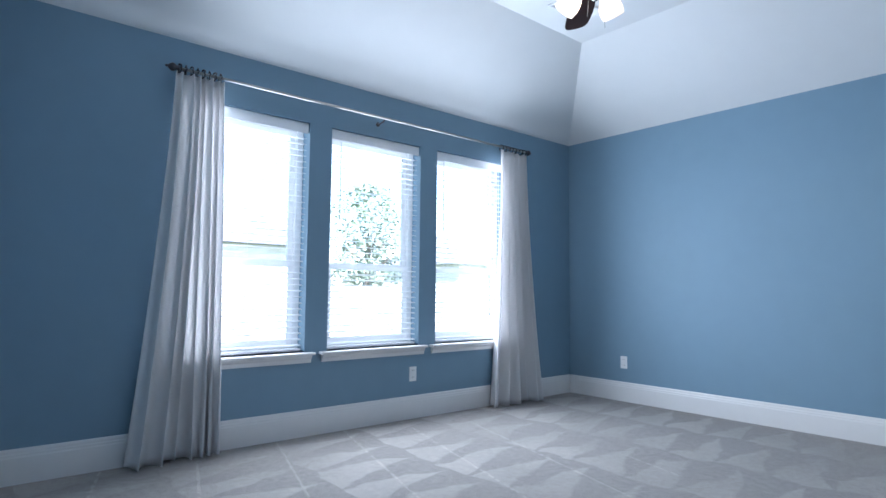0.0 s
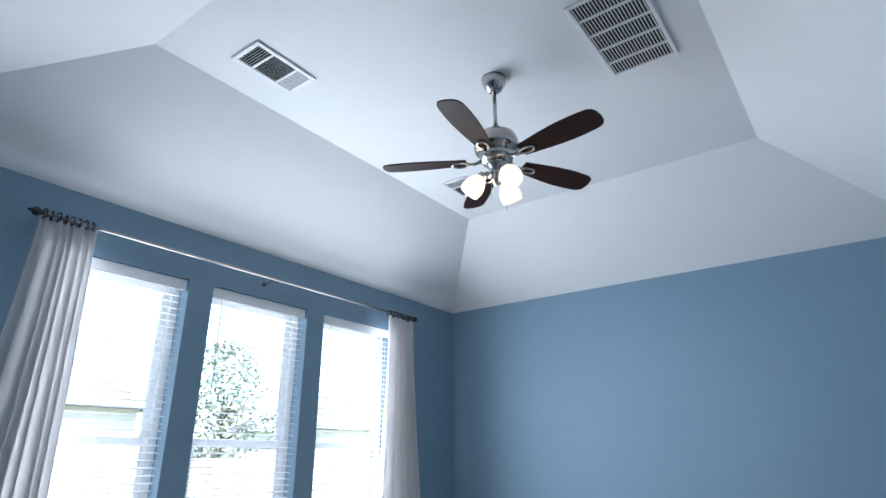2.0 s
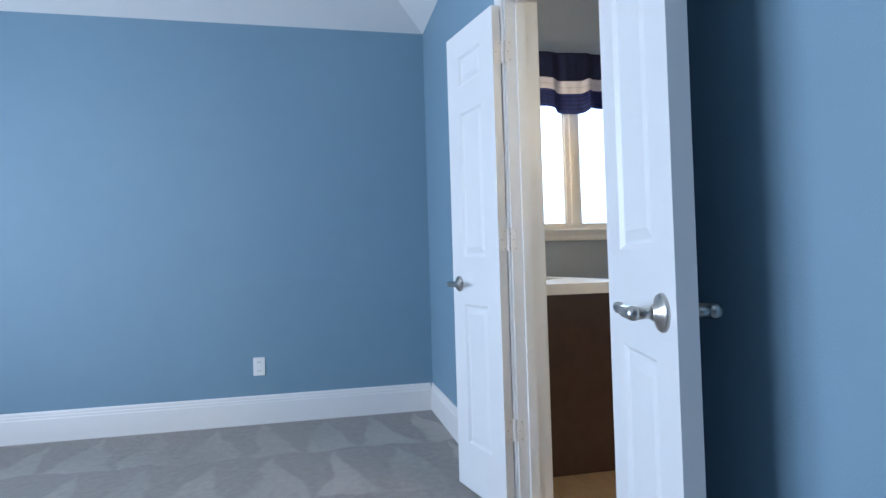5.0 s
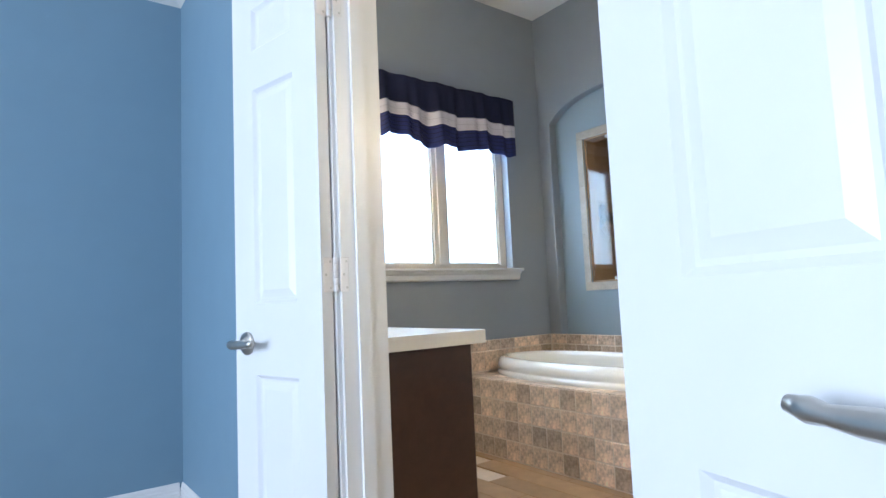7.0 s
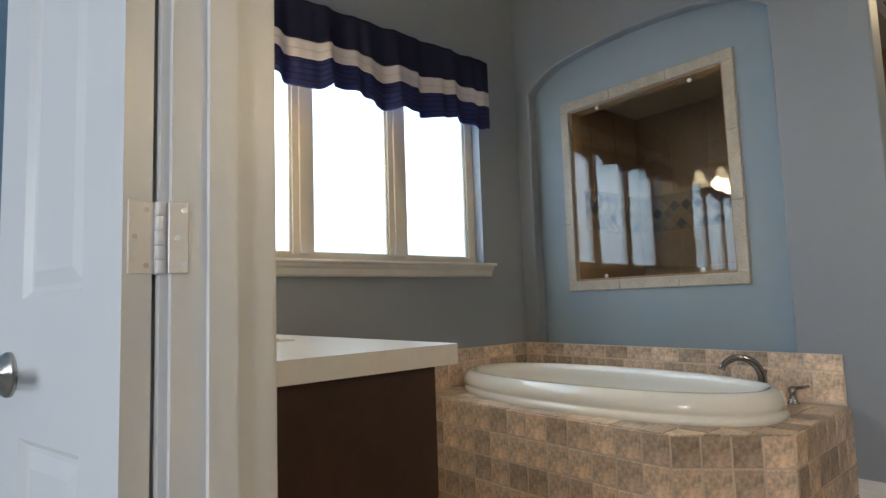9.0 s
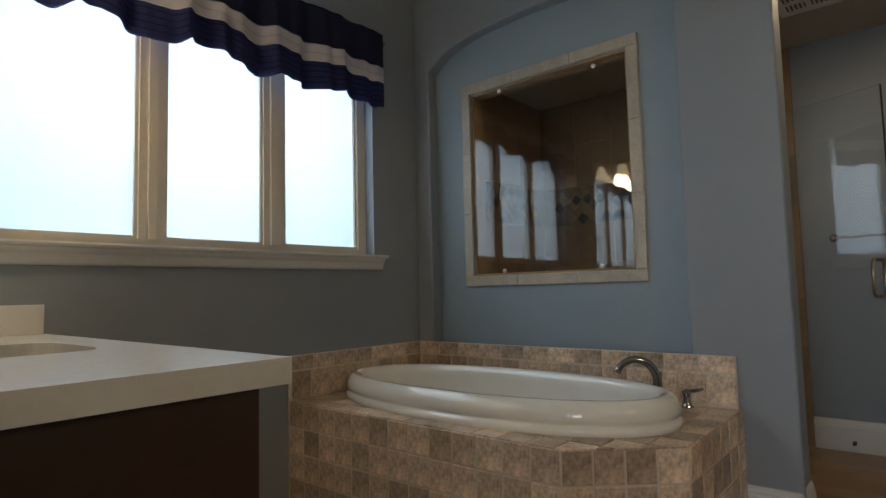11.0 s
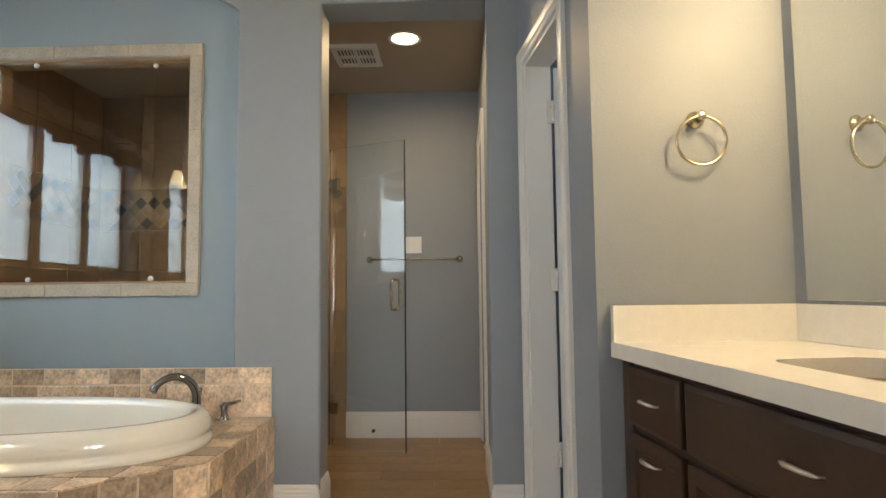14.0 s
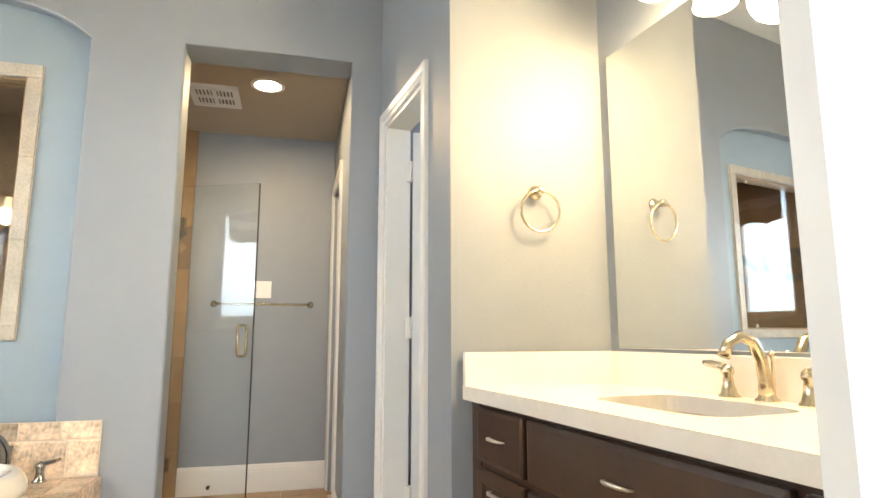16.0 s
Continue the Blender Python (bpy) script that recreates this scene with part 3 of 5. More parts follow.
box(bm, 0.0, JL, 0, XB, JL + 0.02, DH)
box(bm, 0.0, JR - 0.02, 0, XB, JR, DH)
box(bm, 0.0, JR - 0.02, DH, XB, JL + 0.02, DH + 0.02)
box(bm, 0.042, JL - 0.011, 0, 0.078, JL, DH)
box(bm, 0.042, JR, 0, 0.078, JR + 0.011, DH)
box(bm, 0.042, JR, DH - 0.011, 0.078, JL, DH)
tagged(ob_from("door_jamb", bm, M_TRIM), "white door jamb with stop moulding", "door jamb", kind="structure")
for y in (-2.05, -2.25):
    tagged(ob_from("ball_catch", boxm(0.008, y - 0.028, DH - 0.003, 0.034, y + 0.028, DH, 0.001, 1), M_NICKEL), "metal ball catch plate set in the door head", "door catch")
tagged(ob_from("threshold", boxm(0.03, JR, -0.01, 0.075, JL, 0.004, 0.003), M_BRASS), "thin metal strip between carpet and tile", "threshold", kind="structure")

bm = bmesh.new()
o = along(COX[0], 0)
casing(bm, o, CU, CN, COX[1] - COX[0], COX[2], CASE)
tagged(ob_from("trim_closet_door", bm, M_TRIM), "white moulded casing round the closet door", "door casing", kind="structure")
bm = bmesh.new()
closet_slab(bm, COX[0], COX[0] + 0.018, -0.115, 0.0, 0, COX[2])
closet_slab(bm, COX[1] - 0.018, COX[1], -0.115, 0.0, 0, COX[2])
closet_slab(bm, COX[0], COX[1], -0.115, 0.0, COX[2] - 0.018, COX[2])
tagged(ob_from("door_jamb_closet", bm, M_TRIM), "white closet door jamb", "door jamb", kind="structure")
bm = bmesh.new()
casing(bm, (3.55, -2.705, 0), (1, 0, 0), (0, 1, 0), 0.65, 2.05, CASE)
tagged(ob_from("trim_side_door", bm, M_TRIM), "white casing on the shower room's side door", "door casing", kind="structure")

# ---- doors ----


def leaf_mesh(w, h, t, panels, stile):
    """A moulded leaf in x (0..w), z (0..h), y (0..t); panels: (z0, z1)."""
    bm = bmesh.new()
    us = [0, stile, w - stile, w]
    zs = sorted({0, h, *[k for p in panels for k in p]})
    for y, s in ((0.0, 1), (t, -1)):
        grid = [[bm.verts.new((u, y, z)) for z in zs] for u in us]
        deep = []
        for i in range(3):
            for j in range(len(zs) - 1):
                f = bm.faces.new((grid[i][j], grid[i + 1][j], grid[i + 1][j + 1], grid[i][j + 1]))
                if i == 1 and any(abs(zs[j] - p[0]) < 1e-6 for p in panels):
                    deep.append(f)
        for f in deep:
            f.normal_update()
            if f.normal.y * s > 0:
                f.normal_flip()
        bmesh.ops.inset_individual(bm, faces=deep, thickness=0.014, depth=-0.009)
        bmesh.ops.inset_individual(bm, faces=deep, thickness=0.010, depth=0.0)
        bmesh.ops.inset_individual(bm, faces=deep, thickness=0.030, depth=0.006)
    for a, b in (((0, 0), (w, 0)), ((0, h), (w, h))):
        bm.faces.new([bm.verts.new(p) for p in ((0, 0, a[1]), (w, 0, a[1]), (w, t, a[1]), (0, t, a[1]))])
    for x in (0, w):
        bm.faces.new([bm.verts.new(p) for p in ((x, 0, 0), (x, t, 0), (x, t, h), (x, 0, h))])
    bmesh.ops.remove_doubles(bm, verts=bm.verts, dist=1e-5)
    return bm


def lever_handle(parent, w, t, side, toward):
    """A rosette and lever on one face of a leaf; toward -1 points to the hinge, and the lever sinks a little."""
    y0 = 0.0 if side < 0 else t
    turn = pose(0, 0, 0, 90 if side < 0 else -90)
    at = Matrix.Translation((w - 0.062, y0, 0.888)) @ turn
    rose = part("rosette", lathe(bmesh.new(), [(0.034, 0.0), (0.034, 0.004), (0.031, 0.008), (0.024, 0.009), (0.022, 0.012), (0.015, 0.014), (0.013, 0.020)], 28, at), M_NICKEL, parent, "round brushed nickel rosette", True)
    bm = bmesh.new()
    o = Vector((w - 0.062, y0, 0.888))
    d = side
    pts = [o + Vector((0, d * k, 0)) for k in (0.014, 0.03, 0.046)]
    tube(bm, pts, [0.011, 0.010, 0.012], 14)
    lever = [o + Vector((toward * a, d * 0.050, b)) for a, b in ((-0.012, 0.0), (0.0, 0.0), (0.02, 0.0), (0.05, 0.0), (0.075, 0.001), (0.09, 0.003), (0.108, 0.006))]
    tube(bm, lever, [0.010, 0.0135, 0.0125, 0.0115, 0.0085, 0.011, 0.007], 14)
    part("lever", bm, M_NICKEL, rose, "brushed nickel lever", True)


def hinge(parent, z, t, w=0.030, far=False):
    """A butt hinge: knuckles beside the leaf's hinge edge and a plate on it."""
    bm = bmesh.new()
    yk = t + 0.007 if far else -0.007
    for k in range(5):
        lathe(bm, [(0.0062, 0.0), (0.0068, 0.001), (0.0068, 0.0165), (0.0062, 0.0175)], 12, Matrix.Translation((-0.006, yk, z - 0.0445 + k * 0.0178)))
    pin = part("hinge", bm, M_HINGE, parent, "pale butt hinge", True)
    part("hinge_plate", boxm(-0.0022, -0.003 if not far else t - w, z - 0.0445, 0.0, w if not far else t + 0.003, z + 0.0445, 0.001, 1), M_HINGE, pin)
    for a, b in ((0.008, -0.034), (0.022, 0.0), (0.008, 0.034)):
        part("screw", lathe(bmesh.new(), [(0.0035, 0.0), (0.0035, 0.0006), (0.001, 0.0006)], 8, Matrix.Translation((-0.0022, t - a if far else a, z + b)) @ pose(0, 0, 0, 0, -90)), M_NICKEL, pin)


PANELS = [(0.20, 0.80), (1.00, 1.63), (1.75, 1.88)]


def door(name, label, at, w, h=1.99, far=False):
    ob = thing(name, label, "door", at)
    t = 0.035
    part("leaf", leaf_mesh(w, h, t, PANELS, 0.105), M_DOOR, ob)
    for s in (-1, 1):
        lever_handle(ob, w, t, s, -1)
    for z in (0.325, 1.065, 1.805):
        hinge(ob, z, t, far=far)
    return ob


# leaf axes: x from the hinge to the free edge, y through the thickness
LW, LH = 0.41, 1.99
door_l = door("door_left", "white panelled door leaf, open flat towards the wall", Matrix.Translation((-0.018, JL + 0.016, 0.012)) @ pose(0, 0, 0, 0, 0, 103.0), LW)
door_r = door("door_right", "white panelled door leaf, swung open off the wall", Matrix.Translation((-0.079, -2.642, 0.012)) @ pose(0, 0, 0, 0, 0, 256.0), 0.42, far=True)

inv = door_l.matrix_world.inverted()
for z in (0.337, 1.077, 1.817):
    bm = boxm(-0.004, JL - 0.0022, z - 0.0445, 0.020, JL, z + 0.0445, 0.001, 1)
    bmesh.ops.transform(bm, matrix=inv, verts=bm.verts)
    plate = part("jamb_plate", bm, M_HINGE, door_l, "hinge plate let into the jamb")
    for a, b in ((0.014, -0.034), (0.006, 0.0), (0.014, 0.034)):
        bm = lathe(bmesh.new(), [(0.0035, 0.0), (0.0035, 0.0006), (0.001, 0.0006)], 8, Matrix.Translation((a, JL - 0.0022, z + b)) @ pose(0, 0, 0, 90))
        bmesh.ops.transform(bm, matrix=inv, verts=bm.verts)
        part("screw", bm, M_NICKEL, plate)

cm = Matrix.Translation(along(COX[0] + 0.03, -0.125, 0.012)) @ pose(0, 0, 0, 0, 0, -98)
door_c = thing("door_closet", "white closet door standing open inwards", "door", cm)
part("leaf", leaf_mesh(0.48, 2.0, 0.035, PANELS, 0.115), M_DOOR, door_c)
for z in (0.325, 1.065, 1.805):
    hinge(door_c, z, 0.035)
    ob = part("hinge_leaf", boxm(-0.03, -0.004, z - 0.05, 0.004, 0.012, z + 0.05, 0.001, 1), M_TRIM, door_c)
door_s = thing("door_side", "white side door standing ajar", "door", Matrix.Translation((4.18, -2.725, 0.012)) @ pose(0, 0, 0, 0, 0, 182))
part("leaf", leaf_mesh(0.61, 2.02, 0.035, PANELS, 0.115), M_DOOR, door_s)

# ---- bedroom windows, blinds and curtains ----


def slat_mesh(w):
    bm = bmesh.new()
    n = 4
    prof = [(-0.024 + 0.048 * i / n, 0.004 * math.sin(math.pi * i / n)) for i in range(n + 1)]
    a = [bm.verts.new((x, -w / 2, z)) for x, z in prof]
    b = [bm.verts.new((x, w / 2, z)) for x, z in prof]
    c = [bm.verts.new((x, -w / 2, z - 0.0025)) for x, z in prof]
    d = [bm.verts.new((x, w / 2, z - 0.0025)) for x, z in prof]
    for i in range(n):
        bm.faces.new((a[i], a[i + 1], b[i + 1], b[i]))
        bm.faces.new((c[i + 1], c[i], d[i], d[i + 1]))
    for p, q, r, s in ((a[0], b[0], d[0], c[0]), (a[n], c[n], d[n], b[n])):
        bm.faces.new((p, q, r, s))
    bm.faces.new(a + list(reversed(c)))
    bm.faces.new(list(reversed(b)) + d)
    me = bpy.data.meshes.new("slat")
    bm.to_mesh(me)
    bm.free()
    me.materials.append(M_BLIND)
    return me


for k, (y0, y1) in enumerate(WIN):
    w = y1 - y0
    yc = (y0 + y1) / 2
    win = thing("window_%d" % (k + 1), "white vinyl single-hung window in a painted reveal", "window", Matrix.Translation((XW, yc, WZ0)), kind="structure")
    h = WZ1 - WZ0
    zm = 0.62
    xg = -0.135
    bm = bmesh.new()
    for a, b, c, d in ((-w / 2, -w / 2 + 0.045, 0, h), (w / 2 - 0.045, w / 2, 0, h), (-w / 2 + 0.045, w / 2 - 0.045, h - 0.045, h), (-w / 2 + 0.045, w / 2 - 0.045, 0, 0.04)):
        box(bm, xg - 0.045, a, c, xg + 0.03, b, d)
    part("window_frame", bm, M_VINYL, win)
    for nm, za, zb, xo in (("upper_sash", zm - 0.02, h - 0.045, -0.018), ("lower_sash", 0.04, zm + 0.02, 0.012)):
        bm = bmesh.new()
        s = 0.038
        for a, b, c, d in ((-w / 2 + 0.045, -w / 2 + 0.045 + s, za, zb), (w / 2 - 0.045 - s, w / 2 - 0.045, za, zb), (-w / 2 + 0.045 + s, w / 2 - 0.045 - s, zb - s, zb), (-w / 2 + 0.045 + s, w / 2 - 0.045 - s, za, za + s)):
            box(bm, xg + xo - 0.014, a, c, xg + xo + 0.014, b, d, 0.002, 1)
        sash = part(nm, bm, M_VINYL, win)
        g = part("pane", boxm(xg + xo - 0.003, -w / 2 + 0.08, za + s - 0.004, xg + xo + 0.003, w / 2 - 0.08, zb - s + 0.004), M_GLASS, sash)
        g.visible_shadow = False
    scr = part("insect_screen", boxm(xg - 0.044, -w / 2 + 0.05, 0.04, xg - 0.043, w / 2 - 0.05, zm), M_SCREEN, win)
    scr.visible_shadow = False
    bm = bmesh.new()
    box(bm, -0.10, -w / 2, -0.022, 0.002, w / 2, 0.0)
    pr = [(0.0, 0.0), (0.052, 0.0), (0.055, -0.008), (0.052, -0.018), (0.0, -0.020)]
    run(bm, pr, (0, -w / 2 - 0.062), (0, w / 2 + 0.062), (1, 0))
    ap = [(0.0, -0.020), (0.040, -0.020), (0.034, -0.034), (0.024, -0.046), (0.020, -0.072), (0.0, -0.075)]
    run(bm, ap, (0, -w / 2 - 0.045), (0, w / 2 + 0.045), (1, 0))
    part("window_sill", bm, M_TRIM, win, "white moulded sill and apron")
    # wooden blind inside the reveal
    bl = thing("window_blind", "white wooden slat blind hanging open in the window", "blind", Matrix.Translation((XW - 0.055, yc, WZ0)), "bedroom window blinds")
    part("valance", boxm(0.022, -w / 2 + 0.003, h - 0.075, 0.034, w / 2 - 0.003, h - 0.002, 0.002, 1), M_BLIND, bl)
    part("headrail", boxm(-0.028, -w / 2 + 0.008, h - 0.05, 0.020, w / 2 - 0.008, h - 0.004), M_BLIND, bl)
    part("bottom_rail", boxm(-0.025, -w / 2 + 0.012, 0.008, 0.025, w / 2 - 0.012, 0.026, 0.003, 1), M_BLIND, bl)
    me = slat_mesh(w - 0.024)
    z = 0.048
    tilt = 7
    while z < h - 0.085:
        shared("slat", me, bl, Matrix.Translation((0, 0, z)) @ pose(0, 0, 0, 0, tilt + random.uniform(-1.5, 1.5), 0))
        z += 0.0425
    for yy in (-w * 0.32, 0.0, w * 0.32):
        for xx in (-0.026, 0.026):
            part("ladder_cord", tube(bmesh.new(), [(xx, yy, 0.02), (xx, yy, h - 0.04)], 0.0012, 5), M_BLIND, bl)
    part("tilt_wand", tube(bmesh.new(), [(0.036, -w / 2 + 0.09, h - 0.07), (0.037, -w / 2 + 0.092, h - 0.70)], 0.004, 8), M_BLIND, bl)
    part("pull_cord", tube(bmesh.new(), [(0.036, w / 2 - 0.07, h - 0.07), (0.036, w / 2 - 0.072, h - 0.95)], 0.0016, 6), M_BLIND, bl)


def curtain(name, label, top, bottom, zt, seed, folds):
    """A pleated panel; top and bottom: (y0, y1) spans; it flares and brushes the carpet."""
    rnd = random.Random(seed)
    ph = [rnd.uniform(0, 6.28) for _ in range(4)]
    nu, nv = folds * 16, 48
    bm = bmesh.new()
    rows = []
    for j in range(nv + 1):
        t = j / nv
        z = zt + (0.006 - zt) * t
        flare = t ** 1.6
        a = top[0] + (bottom[0] - top[0]) * flare
        b = top[1] + (bottom[1] - top[1]) * flare
        row = []
        for i in range(nu + 1):
            u = i / nu
            uu = u + 0.06 * math.sin(5.3 * u + ph[0]) * (0.4 + t) + 0.03 * math.sin(11 * u + ph[1] + 1.5 * t)
            y = a + (b - a) * u
            amp = 0.036 + 0.034 * t + 0.018 * t * math.sin(3 * u + ph[2])
            wave = math.sin(2 * math.pi * folds * uu + 0.9 * math.sin(2.0 * t + ph[3]))
            wave = math.copysign(abs(wave) ** 0.75, wave)
            soft = 0.72 * wave + 0.28 * math.sin(2 * math.pi * folds * 0.43 * uu + ph[1] + 0.8 * t)
            x = amp * soft + 0.06 * t * t * (0.5 + 0.5 * math.sin(4.1 * u + ph[0]))
            x += 0.004 * math.sin(23 * u + 9 * t + ph[2]) * t
            y += 0.014 * math.cos(2 * math.pi * folds * uu) * (0.4 + t)
            zz = z + (0.008 * (1 + math.sin(11 * u + ph[2])) if j == nv else 0.0)
            row.append(bm.verts.new((XW + 0.095 + x, y, zz)))
        rows.append(row)
    for r, s in zip(rows, rows[1:]):
        for i in range(nu):
            bm.faces.new((r[i], r[i + 1], s[i + 1], s[i]))
    root = thing(name, label, "curtain")
    ob = part("cloth", bm, M_CURTAIN, root, smooth=True)
    sol = ob.modifiers.new("thickness", "SOLIDIFY")
    sol.thickness, sol.offset = 0.003, 0.0
    n = 8
    for i in range(n):
        y = top[0] + (top[1] - top[0]) * (i + 0.5) / n
        ring = [(XW + 0.095 + 0.026 * math.cos(k * math.pi / 8), y + 0.004 * math.sin(3 * i + k), zt + 0.022 + 0.026 * math.sin(k * math.pi / 8)) for k in range(16)]
        part("ring", tube(bmesh.new(), ring, 0.0045, 6, True), M_ROD, root, "dark curtain ring", True)
    return root


curtain("curtain", "pale grey linen curtain gathered beside the window", (-3.945, -3.665), (-4.13, -3.62), 2.335, 4, 7)
curtain("curtain", "pale grey linen curtain flaring out at the floor", (-1.14, -0.79), (-1.30, -0.56), 2.325, 9, 5)
rod = thing("curtain_rod", "long slim curtain rod with dark turned finials", "curtain rod")
ZR = 2.358
part("pole", tube(bmesh.new(), [(XW + 0.095, -3.93, ZR), (XW + 0.095, -0.79, ZR)], 0.0095, 12), M_NICKEL, rod, "thin pale metal pole", True)
for y, s in ((-3.93, -1), (-0.79, 1)):
    part("finial", lathe(bmesh.new(), [(0.012, 0.0), (0.02, 0.006), (0.012, 0.014), (0.024, 0.03), (0.026, 0.042), (0.016, 0.058), (0.006, 0.066), (0.009, 0.074), (0.0, 0.084)], 16, Matrix.Translation((XW + 0.095, y, ZR)) @ pose(0, 0, 0, -90 * s)), M_ROD, rod, "dark turned finial", True)
for y in (-3.90, -2.42, -0.82):
    bm = tube(bmesh.new(), [(XW + 0.0, y, ZR - 0.03), (XW + 0.03, y, ZR - 0.03), (XW + 0.08, y, ZR - 0.026), (XW + 0.095, y, ZR - 0.012)], 0.006, 8)
    lathe(bm, [(0.018, 0.0), (0.018, 0.004), (0.008, 0.006)], 14, Matrix.Translation((XW, y, ZR - 0.03)) @ pose(0, 0, 0, 0, 90))
    part("bracket", bm, M_ROD, rod, "", True)


def outlet(m, label):
    ob = thing("outlet", label, "power outlet", m, "wall outlets")
    part("plate", boxm(-0.036, 0, -0.058, 0.036, 0.006, 0.058, 0.003, 2), M_PLASTIC, ob)
    for z in (-0.027, 0.027):
        s = part("socket", boxm(-0.017, 0.006, z - 0.017, 0.017, 0.008, z + 0.017, 0.0008, 1), M_PLASTIC, ob)
        for x in (-0.007, 0.007):
            part("slot", boxm(x - 0.0014, 0.008, z - 0.004, x + 0.0014, 0.0083, z + 0.006), M_DARK, s)


outlet(Matrix.Translation((-3.465, 0, 0.365)) @ pose(0, 0, 0, 0, 0, 180), "white power outlet low on the blue wall")
outlet(Matrix.Translation((-1.128, 0, 0.365)) @ pose(0, 0, 0, 0, 0, 180), "white power outlet low on the blue wall")
outlet(Matrix.Translation((XW, -2.04, 0.352)) @ pose(0, 0, 0, 0, 0, -90), "white power outlet under the window")

# ---- ceiling fan and vents ----
fan = thing("ceiling_fan", "brushed nickel ceiling fan with dark cherry blades and lit shades", "ceiling fan", Matrix.Translation((-1.978, -2.545, HC)))
part("canopy", lathe(bmesh.new(), [(0.028, -0.085), (0.045, -0.075), (0.062, -0.045), (0.070, -0.02), (0.072, 0.0)], 32), M_FANMETAL, fan, "", True)
part("downrod", tube(bmesh.new(), [(0, 0, -0.08), (0, 0, -0.376)], 0.011, 14), M_FANMETAL, fan, "", True)
part("motor_housing", lathe(bmesh.new(), [(0.060, -0.544), (0.085, -0.536), (0.092, -0.506), (0.094, -0.476), (0.118, -0.472), (0.124, -0.446), (0.120, -0.411), (0.106, -0.378), (0.078, -0.360), (0.034, -0.352), (0.024, -0.340), (0.014, -0.298)], 40), M_FANMETAL, fan, "", True)
part("light_kit", lathe(bmesh.new(), [(0.008, -0.681), (0.026, -0.668), (0.036, -0.636), (0.030, -0.608), (0.040, -0.581), (0.060, -0.561), (0.062, -0.541)], 28), M_FANMETAL, fan, "", True)


def blade_mesh():
    bm = bmesh.new()
    outline = []
    n = 18
    r0, r1 = 0.165, 0.615
    for i in range(n + 1):
        t = i / n
        outline.append((r0 + (r1 - r0) * t, 0.040 + 0.034 * math.sin(math.pi * (0.08 + 0.62 * t)) ** 1.5 - 0.010 * max(0.0, (t - 0.93) / 0.07) ** 2))
    pts = [(x, y) for x, y in outline] + [(r1 + 0.012, 0.036), (r1 + 0.016, 0.0), (r1 + 0.010, -0.036)] + [(x, -y) for x, y in reversed(outline)]
    extrude_poly(bm, pts, -0.004, 0.004)
    return bm


for i in range(5):
    turn = pose(0, 0, 0, 0, 0, -8 + 72 * i)
    bm = blade_mesh()
    bmesh.ops.transform(bm, matrix=turn @ Matrix.Translation((0, 0, -0.528)) @ pose(0, 0, 0, -12, 0, 0), verts=bm.verts)
    bld = part("blade", bm, M_BLADE, fan, "dark cherry fan blade")
    bm = bmesh.new()
    tube(bm, [(0.085, 0, -0.526), (0.13, 0, -0.542), (0.165, 0, -0.539)], [0.012, 0.010, 0.014], 8)
    loop = [(0.200 + 0.042 * math.cos(k * math.pi / 10), 0.026 * math.sin(k * math.pi / 10), -0.540) for k in range(20)]
    tube(bm, loop, 0.0075, 8, True)
    bmesh.ops.transform(bm, matrix=turn, verts=bm.verts)
    part("blade_iron", bm, M_FANMETAL, fan, "polished blade bracket")
for i in range(3):
    a = radians(-150 + 120 * i)
    d = Vector((math.cos(a), math.sin(a), 0))
    o = Vector((0, 0, -0.608))
    arm = part("light_arm", tube(bmesh.new(), [o + d * 0.02, o + d * 0.06 + Vector((0, 0, 0.012)), o + d * 0.080 + Vector((0, 0, -0.005))], 0.008, 8), M_FANMETAL, fan, "", True)
    axis = (d * 0.62 + Vector((0, 0, -0.78))).normalized()
    rot = Vector((0, 0, 1)).rotation_difference(axis).to_matrix().to_4x4()
    bm = lathe(bmesh.new(), [(0.024, 0.0), (0.030, 0.020), (0.050, 0.046), (0.065, 0.080), (0.069, 0.112), (0.064, 0.146), (0.060, 0.145), (0.064, 0.112), (0.060, 0.082), (0.045, 0.05), (0.0, 0.032)], 24, Matrix.Translation(o + d * 0.078 + Vector((0, 0, -0.005))) @ rot @ Matrix.Scale(0.86, 4))
    part("shade", bm, M_FANGLASS, fan, "frosted glass shade, lit", True)
    part("shade_holder", lathe(bmesh.new(), [(0.012, -0.012), (0.025, -0.006), (0.028, 0.01), (0.026, 0.018)], 20, Matrix.Translation(o + d * 0.078 + Vector((0, 0, -0.005))) @ rot), M_FANMETAL, arm, "", True)
for x, y, dz in ((0.03, 0.02, 0.16), (-0.02, -0.03, 0.10)):
    part("pull_chain", tube(bmesh.new(), [(x, y, -0.666), (x * 1.2, y * 1.2, -0.666 - dz)], 0.0015, 5), M_FANMETAL, fan)


